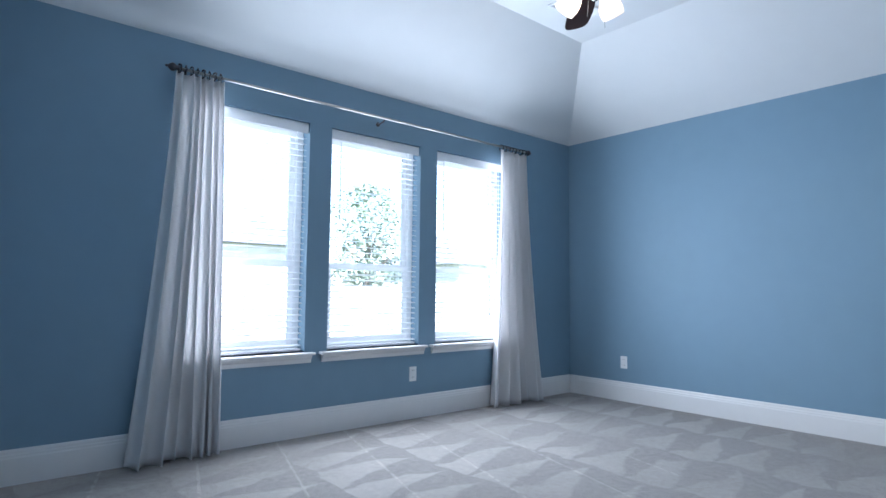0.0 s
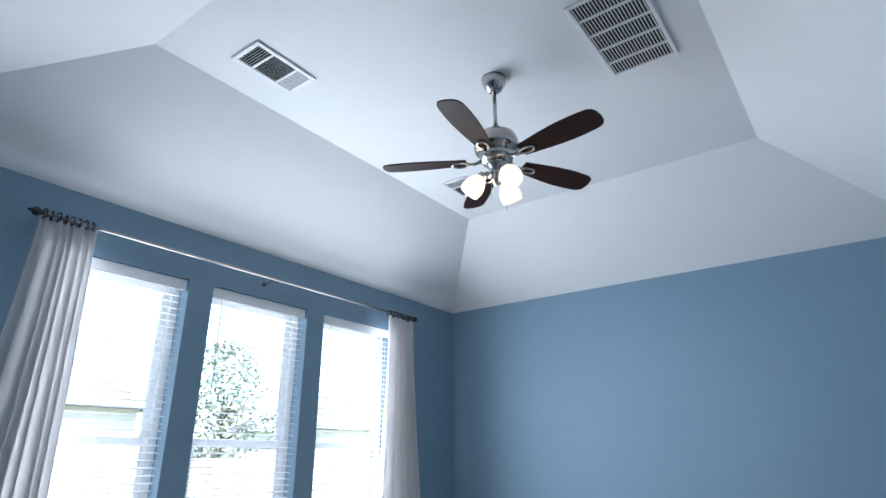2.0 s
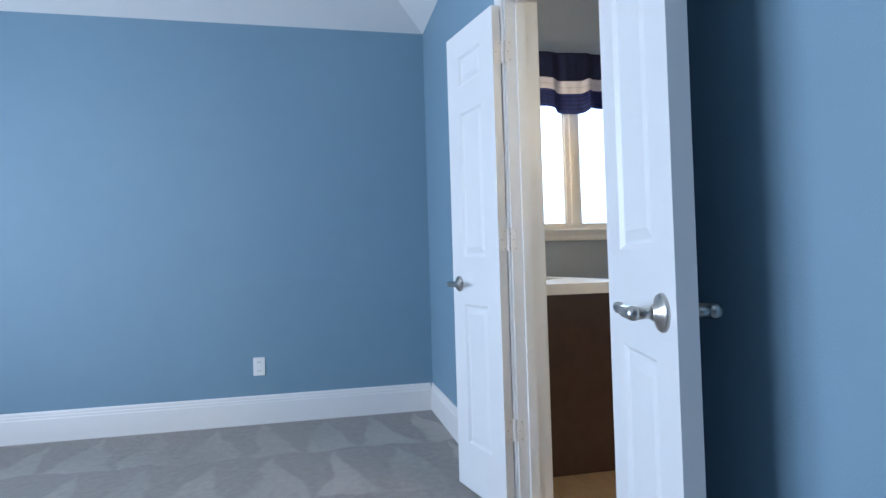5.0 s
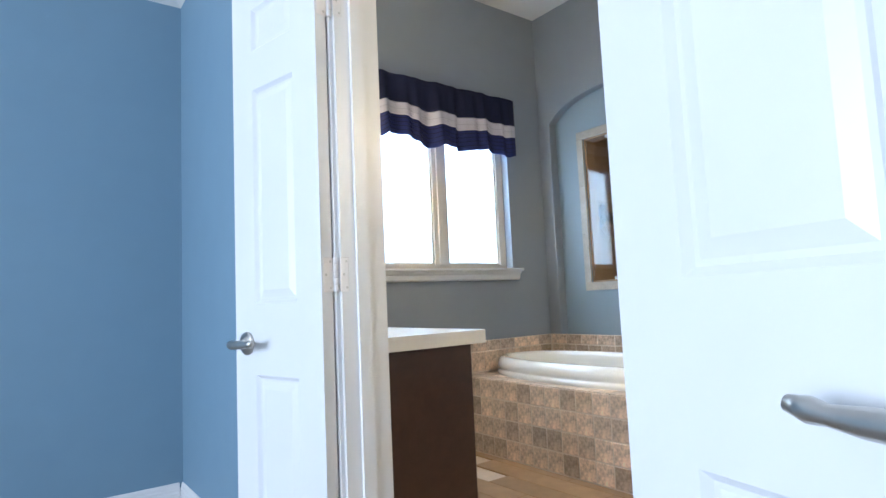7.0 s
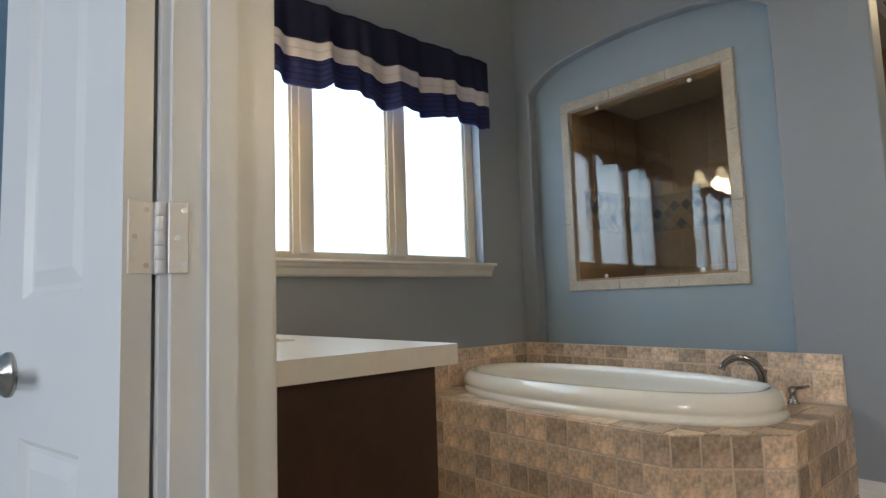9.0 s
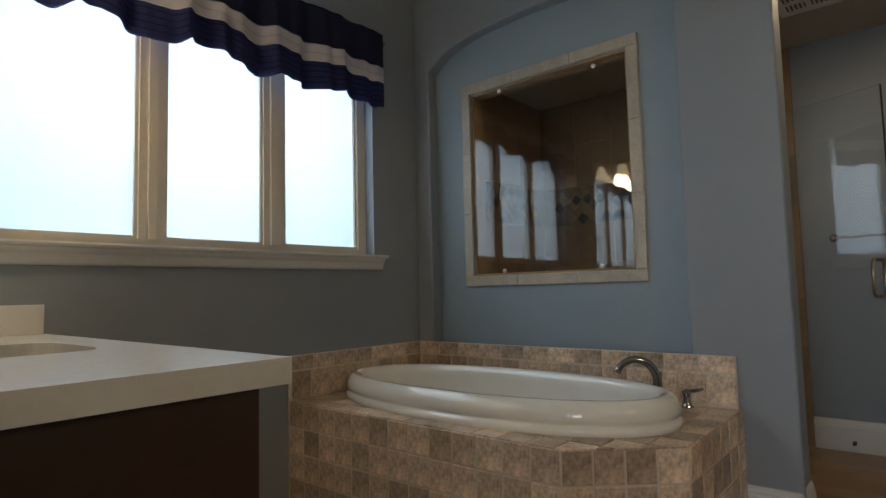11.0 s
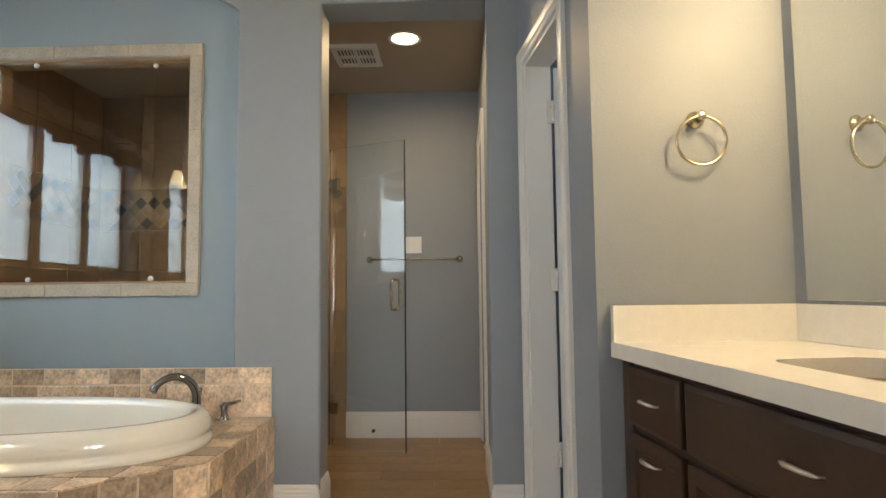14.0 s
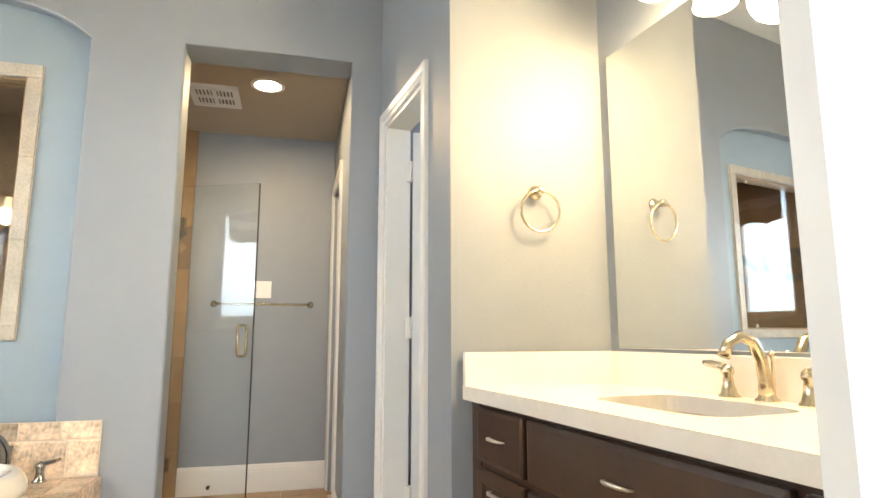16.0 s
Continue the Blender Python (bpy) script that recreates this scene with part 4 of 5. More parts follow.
def register(at, l, w, label, sections, group):
    """A ceiling supply register: frame, and blades in sections along its length (y)."""
    ob = thing("ceiling_vent", label, "ceiling vent", Matrix.Translation(at), group)
    part("backing", boxm(-w / 2 + 0.02, -l / 2 + 0.02, -0.004, w / 2 - 0.02, l / 2 - 0.02, 0.0), M_VENTIN, ob)
    bm = bmesh.new()
    f = 0.026
    for a, b, c, d in ((-w / 2, -w / 2 + f, -l / 2, l / 2), (w / 2 - f, w / 2, -l / 2, l / 2), (-w / 2 + f, w / 2 - f, -l / 2, -l / 2 + f), (-w / 2 + f, w / 2 - f, l / 2 - f, l / 2)):
        box(bm, a, c, -0.012, b, d, 0.0, 0.003, 1)
    li = l - 2 * f
    for k in range(1, len(sections)):
        y = -li / 2 + li * sum(s[0] for s in sections[:k])
        box(bm, -w / 2 + f, y - 0.006, -0.010, w / 2 - f, y + 0.006, -0.002)
    part("frame", bm, M_VENT, ob)
    y0 = -li / 2
    for share, n, along_y, tilt in sections:
        y1 = y0 + li * share
        for i in range(n):
            if along_y:
                x = -w / 2 + f + (w - 2 * f) * (i + 0.5) / n
                bm = boxm(-0.0055, y0 + 0.006, -0.0008, 0.0055, y1 - 0.006, 0.0008)
                mm = Matrix.Translation((x, 0, -0.007)) @ pose(0, 0, 0, 0, tilt)
            else:
                y = y0 + (y1 - y0) * (i + 0.5) / n
                bm = boxm(-w / 2 + f, -0.0055, -0.0008, w / 2 - f, 0.0055, 0.0008)
                mm = Matrix.Translation((0, y, -0.007)) @ pose(0, 0, 0, tilt)
            bmesh.ops.transform(bm, matrix=mm, verts=bm.verts)
            part("slat", bm, M_VENT, ob)
        y0 = y1
    return ob


SEC = [(0.27, 6, False, 62), (0.46, 14, True, 40), (0.27, 6, False, -40)]
register((-2.90, -3.362, HC - 0.001), 0.40, 0.23, "white three-way ceiling register", SEC, "ceiling registers")
register((-2.90, -1.46, HC - 0.001), 0.40, 0.23, "white three-way ceiling register", SEC, "ceiling registers")
grille = thing("return_grille", "large white return air grille with dark slots", "ceiling vent", Matrix.Translation((-1.235, -2.49, HC - 0.001)))
gw, gl = 0.36, 0.66
part("backing", boxm(-gw / 2 + 0.02, -gl / 2 + 0.02, -0.004, gw / 2 - 0.02, gl / 2 - 0.02, 0), M_VENTIN, grille)
bm = bmesh.new()
for a, b, c, d in ((-gw / 2, -gw / 2 + 0.022, -gl / 2, gl / 2), (gw / 2 - 0.022, gw / 2, -gl / 2, gl / 2), (-gw / 2 + 0.022, gw / 2 - 0.022, -gl / 2, -gl / 2 + 0.022), (-gw / 2 + 0.022, gw / 2 - 0.022, gl / 2 - 0.022, gl / 2)):
    box(bm, a, c, -0.014, b, d, 0, 0.003, 1)
for k in range(1, 5):
    y = -gl / 2 + gl * k / 5
    box(bm, -gw / 2 + 0.02, y - 0.006, -0.012, gw / 2 - 0.02, y + 0.006, -0.003)
part("frame", bm, M_VENT, grille)
for k in range(5):
    for i in range(19):
        x = -gw / 2 + 0.022 + (gw - 0.044) * (i + 0.5) / 19
        y = -gl / 2 + gl * (k + 0.5) / 5
        bm = boxm(-0.0062, -gl / 10 + 0.008, -0.0008, 0.0062, gl / 10 - 0.008, 0.0008)
        bmesh.ops.transform(bm, matrix=Matrix.Translation((x, y, -0.008)) @ pose(0, 0, 0, 0, 52), verts=bm.verts)
        part("slat", bm, M_VENT, grille)

# ---- outside the bedroom windows ----
tagged(ob_from("ground", boxm(-400, -400, -0.62, 400, 400, -0.6), M_LAWN), "mown lawn outside the windows", "lawn", kind="structure")
house = thing("house", "pale brick neighbouring house with a dark hipped roof", "house", Matrix.Translation((-25, 0, -0.6)))
part("wall", boxm(-4, -9.0, 0, 4, 5.2, 3.3), M_BRICK, house)
bm = bmesh.new()
a = [bm.verts.new(p) for p in ((-4.6, -9.6, 3.3), (4.6, -9.6, 3.3), (4.6, 5.8, 3.3), (-4.6, 5.8, 3.3))]
b = [bm.verts.new(p) for p in ((0, -7.0, 5.6), (0, 3.9, 5.6))]
for f in ((a[0], a[1], b[0]), (a[1], a[2], b[1], b[0]), (a[2], a[3], b[1]), (a[3], a[0], b[0], b[1]), (a[3], a[2], a[1], a[0])):
    bm.faces.new(f)
part("roof", bm, M_ROOF, house)
far_house = copy_thing(house, Matrix.Translation((-30, 27, -0.6)))
fence = thing("fence", "pale weathered board fence across the garden", "fence", Matrix.Translation((-10.5, 0, -0.6)))
part("rail", boxm(-0.06, -10, 0.35, -0.02, 12, 0.44), M_FENCE, fence)
part("rail", boxm(-0.06, -10, 1.35, -0.02, 12, 1.44), M_FENCE, fence)
bd = boxm(-0.01, -0.072, 0, 0.01, 0.072, 1.72, 0.003, 1)
bme = bpy.data.meshes.new("board")
bd.to_mesh(bme)
bd.free()
bme.materials.append(M_FENCE)
for i in range(146):
    shared("board", bme, fence, Matrix.Translation((-0.009, -9.9 + i * 0.15, random.uniform(-0.01, 0.0))))
tree = thing("tree", "leafy garden tree outside the window", "tree", Matrix.Translation((-15.5, 4.8, -0.6)))
rnd = random.Random(5)
bm = bmesh.new()
tube(bm, [(0, 0, 0), (0.05, 0.02, 1.2), (-0.03, 0.05, 2.4), (0.02, 0, 3.6)], [0.16, 0.12, 0.09, 0.03], 10)
for i in range(9):
    ang, z = rnd.uniform(0, 6.28), rnd.uniform(1.3, 2.9)
    l = rnd.uniform(0.7, 1.3)
    tube(bm, [(0, 0, z), (l * 0.5 * math.cos(ang), l * 0.5 * math.sin(ang), z + 0.35), (l * math.cos(ang), l * math.sin(ang), z + 0.8)], [0.05, 0.03, 0.01], 6)
part("trunk", bm, M_BARK, tree)
vs, fs = [], []
for i in range(2600):
    ang, rr, z = rnd.uniform(0, 6.28), rnd.random() ** 0.5, rnd.uniform(1.5, 4.9)
    rad = 1.6 * math.sqrt(max(0.02, 1 - ((z - 3.0) / 2.1) ** 2)) * (0.8 + 0.25 * math.sin(3 * ang + z * 2))
    c = Vector((rr * rad * math.cos(ang), rr * rad * math.sin(ang), z))
    u = Vector((rnd.uniform(-1, 1), rnd.uniform(-1, 1), rnd.uniform(-1, 1))).normalized()
    v = u.orthogonal().normalized()
    s = rnd.uniform(0.05, 0.10)
    k = len(vs)
    vs += [tuple(c + u * s), tuple(c + v * s * 0.5), tuple(c - u * s), tuple(c - v * s * 0.5)]
    fs.append((k, k + 1, k + 2, k + 3))
me = bpy.data.meshes.new("crown")
me.from_pydata(vs, [], fs)
me.materials.append(M_LEAF)
crown = new("crown", me)
crown.parent = tree
tagged(crown, "loose crown of small leaves", kind="stuff")

# ---- bath window and valance ----
bwx0, bwx1, bwz0, bwz1 = BW
win = thing("window_4", "wide three-light bath window with frosted panes", "window", kind="structure")
YG = YN + 0.10
lights = [(0.605, 1.105), (1.215, 1.70), (1.82, 2.315)]
bm = bmesh.new()
zb0, zb1 = bwz0 + 0.035, bwz1 - 0.03
box(bm, bwx0, YG - 0.03, bwz0, bwx1, YG + 0.04, zb0)
box(bm, bwx0, YG - 0.03, zb1, bwx1, YG + 0.04, bwz1)
edges = [bwx0] + [k for l in lights for k in l] + [bwx1]
for a, b in zip(edges[0::2], edges[1::2]):
    box(bm, a, YG - 0.03, zb0, b, YG + 0.04, zb1)
    if b - a > 0.07:
        box(bm, a + 0.035, YG - 0.042, zb0, b - 0.035, YG - 0.03, zb1)
part("window_frame", bm, M_WARMVINYL, win, "vinyl frame with wide mullions, lamp warmth in its colour")
for a, b in lights:
    bm = bmesh.new()
    for p, q, r, s in ((a, a + 0.014, zb0, zb1), (b - 0.014, b, zb0, zb1), (a + 0.014, b - 0.014, zb0, zb0 + 0.014), (a + 0.014, b - 0.014, zb1 - 0.014, zb1)):
        box(bm, p, YG - 0.018, r, q, YG - 0.004, s)
    bead = part("glazing_bead", bm, M_WARMVINYL, win)
    pane = part("pane", boxm(a + 0.002, YG, zb0 + 0.002, b - 0.002, YG + 0.005, zb1 - 0.002), M_FROST, bead, "frosted glass pane")
bm = bmesh.new()
box(bm, bwx0, YN, bwz0 - 0.022, bwx1, YG - 0.03, bwz0)
run(bm, [(0, 0), (0.056, 0), (0.060, -0.008), (0.056, -0.018), (0, -0.02)], (bwx1 + 0.06, YN), (bwx0 - 0.07, YN), (0, -1))
for v in bm.verts:
    if v.co.z < 0.1:
        v.co.z += bwz0
bm2 = bmesh.new()
run(bm2, [(0, -0.02), (0.050, -0.02), (0.042, -0.034), (0.030, -0.046), (0.024, -0.075), (0.018, -0.082), (0, -0.085)], (bwx1 + 0.045, YN), (bwx0 - 0.055, YN), (0, -1))
bmesh.ops.translate(bm2, vec=(0, 0, bwz0), verts=bm2.verts)
part("window_sill", bm, M_TRIM, win, "white moulded sill")
part("apron", bm2, M_TRIM, win, "white stepped apron")

M_TUCK = mat("white_cloth_tuck", (0.46, 0.44, 0.52), 0.85, scale=120, vary=0.08)
val = thing("valance", "navy and blue ruffled valance with a white band", "valance")


def valance_band(name, z0, z1, material, lift, label):
    bm = bmesh.new()
    nu, nv = 150, 10
    rows = []
    for j in range(nv + 1):
        t = j / nv
        row = []
        for i in range(nu + 1):
            u = i / nu
            x = 0.52 + (2.385 - 0.52) * u
            za = z0 + (z1 - z0) * t
            down = max(0.0, (2.49 - za) / 0.41)
            swag = 0.030 * abs(math.sin(u * 9.5 + 0.5)) - 0.018 + 0.012 * math.sin(u * 31 + 1.1) + 0.012 * math.sin(u * 7)
            s = (u * 4.3 + 0.35) % 1.0
            swag -= 0.026 * (s / 0.86 if s < 0.86 else (1 - s) / 0.14)
            z = za + swag * down
            fold = 0.024 * math.sin(u * 42 + 0.8 * math.sin(u * 13)) + 0.014 * math.sin(u * 83 + 2) + 0.006 * math.sin(u * 140)
            y = 0.002 - lift - fold * (0.35 + 0.9 * down) - 0.02 * down
            row.append(bm.verts.new((x, y, z)))
        rows.append(row)
    for r, s in zip(rows, rows[1:]):
        for i in range(nu):
            bm.faces.new((r[i], r[i + 1], s[i + 1], s[i]))
    ob = part(name, bm, material, val, label, True)
    so = ob.modifiers.new("thickness", "SOLIDIFY")
    so.thickness = 0.003
    return ob


valance_band("upper_band", 2.50, 2.300, M_NAVY, 0.0, "dark navy upper cloth")
valance_band("white_band", 2.302, 2.214, M_WHITEC, 0.001, "white band with a stitched line")
valance_band("white_tuck", 2.258, 2.254, M_TUCK, 0.004, "")
valance_band("lower_band", 2.216, 2.075, M_BLUEC, 0.0, "blue lower cloth with pintucks")
for k in range(4):
    valance_band("pintuck", 2.194 - 0.028 * k, 2.190 - 0.028 * k, M_NAVY, 0.004, "")
vr = thing("valance_rod", "thin white valance rod with a small end knob", "curtain rod")
part("pole", tube(bmesh.new(), [(0.49, 0.050, 2.472), (2.41, 0.050, 2.472)], 0.006, 8), M_TRIM, vr, "", True)
for x, s in ((0.49, -1), (2.41, 1)):
    part("end_knob", lathe(bmesh.new(), [(0.0, 0.0), (0.008, 0.002), (0.011, 0.012), (0.008, 0.022), (0.0, 0.025)], 12, Matrix.Translation((x, 0.050, 2.472)) @ pose(0, 0, 0, 0, 90 * s)), M_BRASS, vr, "", True)
    part("bracket", tube(bmesh.new(), [(x - 0.01 * s, YN, 2.472), (x - 0.01 * s, 0.052, 2.472)], 0.005, 8), M_TRIM, vr)


def towel_ring(at, label):
    """A round post with a ring hanging in it; y points out of the wall."""
    ob = thing("towel_ring", label, "towel ring", at, "towel rings")
    part("post", lathe(bmesh.new(), [(0.026, 0.0), (0.026, 0.005), (0.020, 0.010), (0.013, 0.014), (0.011, 0.035), (0.015, 0.042), (0.015, 0.052), (0.008, 0.056)], 24, pose(0, 0, 0, -90)), M_BRASS, ob, "", True)
    ring = [(0.071 * math.sin(2 * math.pi * k / 40), 0.044 + 0.004 * math.cos(2 * math.pi * k / 40), -0.073 + 0.071 * math.cos(2 * math.pi * k / 40)) for k in range(40)]
    part("ring", tube(bmesh.new(), ring, 0.0048, 10, True), M_BRASS, ob, "", True)


towel_ring(Matrix.Translation((0.503, YN, 1.535)) @ pose(0, 0, 0, 0, 0, 180), "satin nickel towel ring beside the bath window")
towel_ring(Matrix.Translation((1.85, -3.257, 1.535)) @ pose(0, 0, 0, 0, 0, 90), "satin nickel towel ring on the wall over the vanity")
outlet(Matrix.Translation((0.418, YN, 1.077)) @ pose(0, 0, 0, 0, 0, 180), "white power outlet over the vanity splash")

# ---- glazed opening over the tub ----
bm = bmesh.new()
y0, y1, z0, z1 = GO
for a in ((XN + 0.004, y0, z0, XS, y0 + 0.012, z1), (XN + 0.004, y1 - 0.012, z0, XS, y1, z1), (XN + 0.004, y0 + 0.012, z0, XS, y1 - 0.012, z0 + 0.012), (XN + 0.004, y0 + 0.012, z1 - 0.012, XS, y1 - 0.012, z1)):
    box(bm, *a)
tagged(ob_from("opening_lining", bm, M_SHTILE), "brown tile lining of the glazed opening", "tile lining", kind="structure")
gp = thing("glass_panel", "clear fixed glass panel looking into the shower", "glass panel")
gy, gz = (y1 - y0) / 2, (z1 - z0) / 2
GM = Matrix.Translation((XN + 0.036, (y0 + y1) / 2, (z0 + z1) / 2)) @ pose(0, 0, 0, 0, 0, 2.9)
bm = boxm(-0.004, -gy + 0.014, -gz + 0.013, 0.004, gy - 0.014, gz - 0.013)
bmesh.ops.transform(bm, matrix=GM, verts=bm.verts)
pane = part("pane", bm, M_GLASS, gp)
pane.visible_shadow = False
for yy in (-gy + 0.20, gy - 0.20):
    for zz in (-gz + 0.024, gz - 0.024):
        part("clip", lathe(bmesh.new(), [(0.0, 0.0), (0.013, 0.0), (0.013, 0.004), (0.009, 0.008), (0.0, 0.009)], 16, GM @ Matrix.Translation((-0.004, yy, zz)) @ pose(0, 0, 0, 0, -90)), M_PLASTIC, gp, "round clear clip", True)
fr = thing("tile_frame", "cream pencil tile frame round the glass", "tile frame")
FT, FP = 0.060, 0.016
for s in range(4):
    horiz = s < 2
    lo_, hi_ = (y0 - FT, y1 + FT) if horiz else (z0, z1)
    n = 3
    for i in range(n):
        a, b = lo_ + (hi_ - lo_) * i / n + 0.0007, lo_ + (hi_ - lo_) * (i + 1) / n - 0.0007
        if horiz:
            c = z0 - FT if s == 0 else z1
            box_args = (XN - FP, a, c, XN - 0.0045, b, c + FT)
        else:
            c = y0 - FT if s == 2 else y1
            box_args = (XN - FP, c, a, XN - 0.0045, c + FT, b)
        part("tile", boxm(*box_args, 0.003, 1), M_FRAMETILE, fr)
bm = bmesh.new()
for a in ((XN - 0.005, y0 - FT, z0 - FT, XN, y1 + FT, z0 - 0.009), (XN - 0.005, y0 - FT, z1 + 0.009, XN, y1 + FT, z1 + FT), (XN - 0.005, y0 - FT, z0 - 0.009, XN, y0 - 0.009, z1 + 0.009), (XN - 0.005, y1 + 0.009, z0 - 0.009, XN, y1 + FT, z1 + 0.009)):
    box(bm, *a)
part("grout", bm, M_GROUT, fr)

# ---- bathtub in its tiled deck ----
DZ = 0.48
DECK = [(1.79, YN), (1.79, -1.395), (2.065, -1.71), (XE, -1.71), (XE, YN)]
TC, TAX, TAY = Vector((2.262, -0.77)), 0.392, 0.845


def ray_to_poly(c, d, poly):
    best = None
    for p, q in zip(poly, poly[1:] + poly[:1]):
        p, q = Vector(p), Vector(q)
        e = q - p
        den = d.x * e.y - d.y * e.x
        if abs(den) < 1e-9:
            continue
        t = ((p.x - c.x) * e.y - (p.y - c.y) * e.x) / den
        s = ((p.x - c.x) * d.y - (p.y - c.y) * d.x) / den
        if t > 0 and -1e-6 <= s <= 1 + 1e-6 and (best is None or t < best):
            best = t
    return c + d * best


def ring_plate(poly, centre, inner, z0, z1, n=96):
    """A slab with a hole: poly outside, inner(angle) inside."""
    bm = bmesh.new()
    angs = sorted([2 * math.pi * i / n for i in range(n)] + [math.atan2(p[1] - centre.y, p[0] - centre.x) % (2 * math.pi) for p in poly])
    outer = [ray_to_poly(centre, Vector((math.cos(a), math.sin(a))), poly) for a in angs]
    inn = [inner(a) for a in angs]
    to = [bm.verts.new((p.x, p.y, z1)) for p in outer]
    ti = [bm.verts.new((p.x, p.y, z1)) for p in inn]
    bo = [bm.verts.new((p.x, p.y, z0)) for p in outer]
    bi = [bm.verts.new((p.x, p.y, z0)) for p in inn]
    k = len(angs)
    for i in range(k):
        j = (i + 1) % k
        bm.faces.new((to[i], to[j], ti[j], ti[i]))
        bm.faces.new((bo[j], bo[i], bi[i], bi[j]))
        bm.faces.new((bo[i], bo[j], to[j], to[i]))
        bm.faces.new((ti[i], ti[j], bi[j], bi[i]))
    return bm


def tub_ring(a, d):
    c, s = math.cos(a), math.sin(a)
    k = (abs(c) ** 2.25 + abs(s) ** 2.25) ** (-1 / 2.25)
    return Vector((TC.x + (TAX - d) * k * c, TC.y + (TAY - d) * k * s))


deck = thing("tub_deck", "tub surround clad in tumbled travertine tiles", "tub surround")
part("grout_bed", ring_plate(DECK, TC, lambda a: tub_ring(a, 0.09), 0.0, DZ - 0.005), M_GROUT, deck)
part("splash_bed", boxm(XE - 0.012, -1.698, DZ - 0.004, XE, YN, 0.698), M_GROUT, deck)
part("splash_bed", boxm(1.79, YN - 0.012, DZ - 0.004, XE - 0.012, YN, 0.698), M_GROUT, deck)

tub = thing("bathtub", "glossy white oval drop-in bathtub", "bathtub")
prof = [(0.0, 0.001), (-0.004, 0.010), (-0.003, 0.022), (0.004, 0.030), (0.009, 0.034), (0.009, 0.040), (0.004, 0.048), (0.002, 0.060), (0.006, 0.082), (0.018, 0.104), (0.036, 0.117), (0.056, 0.118), (0.072, 0.108), (0.081, 0.090), (0.086, 0.06), (0.094, 0.0), (0.118, -0.14), (0.165, -0.26), (0.21, -0.33), (0.27, -0.355), (0.36, -0.36)]
bm = bmesh.new()
rings = []
N = 96
for d, z in prof:
    rings.append([bm.verts.new((*tub_ring(2 * math.pi * i / N, d), DZ + z)) for i in range(N)])
for r, s in zip(rings, rings[1:]):
    for i in range(N):
        bm.faces.new((r[i], r[(i + 1) % N], s[(i + 1) % N], s[i]))
bm.faces.new(rings[-1])
part("shell", bm, M_ACRYLIC, tub, "", True)
part("drain", lathe(bmesh.new(), [(0.03, 0.0), (0.03, 0.004), (0.02, 0.006), (0.0, 0.006)], 20, Matrix.Translation((TC.x, TC.y - 0.33, DZ - 0.36))), M_NICKEL, tub, "", True)

tf = thing("tub_faucet", "brushed nickel roman tub faucet with two levers", "faucet")
f0 = Vector((2.652, -1.40, DZ))
arc = [f0, f0 + Vector((0, 0, 0.05)), f0 + Vector((0, 0, 0.10))]
for k in range(1, 15):
    a = radians(11.0 * k)
    arc.append(f0 + Vector((-0.60, 0.80, 0)) * (0.092 * (1 - math.cos(a))) + Vector((0, 0, 0.10 + 0.100 * math.sin(a))))
part("spout", tube(bmesh.new(), arc, [0.024, 0.021, 0.019] + [0.019 - 0.0004 * k for k in range(12)] + [0.016, 0.017], 16), M_CHROME, tf, "", True)
part("spout_base", lathe(bmesh.new(), [(0.030, 0.0), (0.030, 0.006), (0.022, 0.016)], 20, Matrix.Translation(f0)), M_CHROME, tf, "", True)
part("diverter", lathe(bmesh.new(), [(0.005, 0.0), (0.005, 0.02), (0.009, 0.026), (0.005, 0.034)], 12, Matrix.Translation(f0 + Vector((0.01, -0.012, 0.11)))), M_CHROME, tf, "", True)
for off, ang in (((0.02, -0.115, 0), -40), ((0.03, 0.13, 0), 215)):
    o = f0 + Vector(off)
    base = part("handle", lathe(bmesh.new(), [(0.026, 0.0), (0.026, 0.005), (0.018, 0.014), (0.014, 0.04), (0.017, 0.058), (0.013, 0.07), (0.006, 0.078)], 20, Matrix.Translation(o)), M_CHROME, tf, "", True)
    d = Vector((math.cos(radians(ang)), math.sin(radians(ang)), 0))
    part("lever", tube(bmesh.new(), [o + Vector((0, 0, 0.062)) - d * 0.02, o + Vector((0, 0, 0.066)), o + Vector((0, 0, 0.070)) + d * 0.05, o + Vector((0, 0, 0.074)) + d * 0.075], [0.008, 0.010, 0.008, 0.006], 10), M_CHROME, base, "", True)

# ---- vanities ----


def rounded_rect(c, hx, hy, r):
    def f(a):
        n = 5.0
        k = (abs(math.cos(a) / hx) ** n + abs(math.sin(a) / hy) ** n) ** (-1 / n)
        return Vector((c.x + k * math.cos(a), c.y + k * math.sin(a)))
    return f


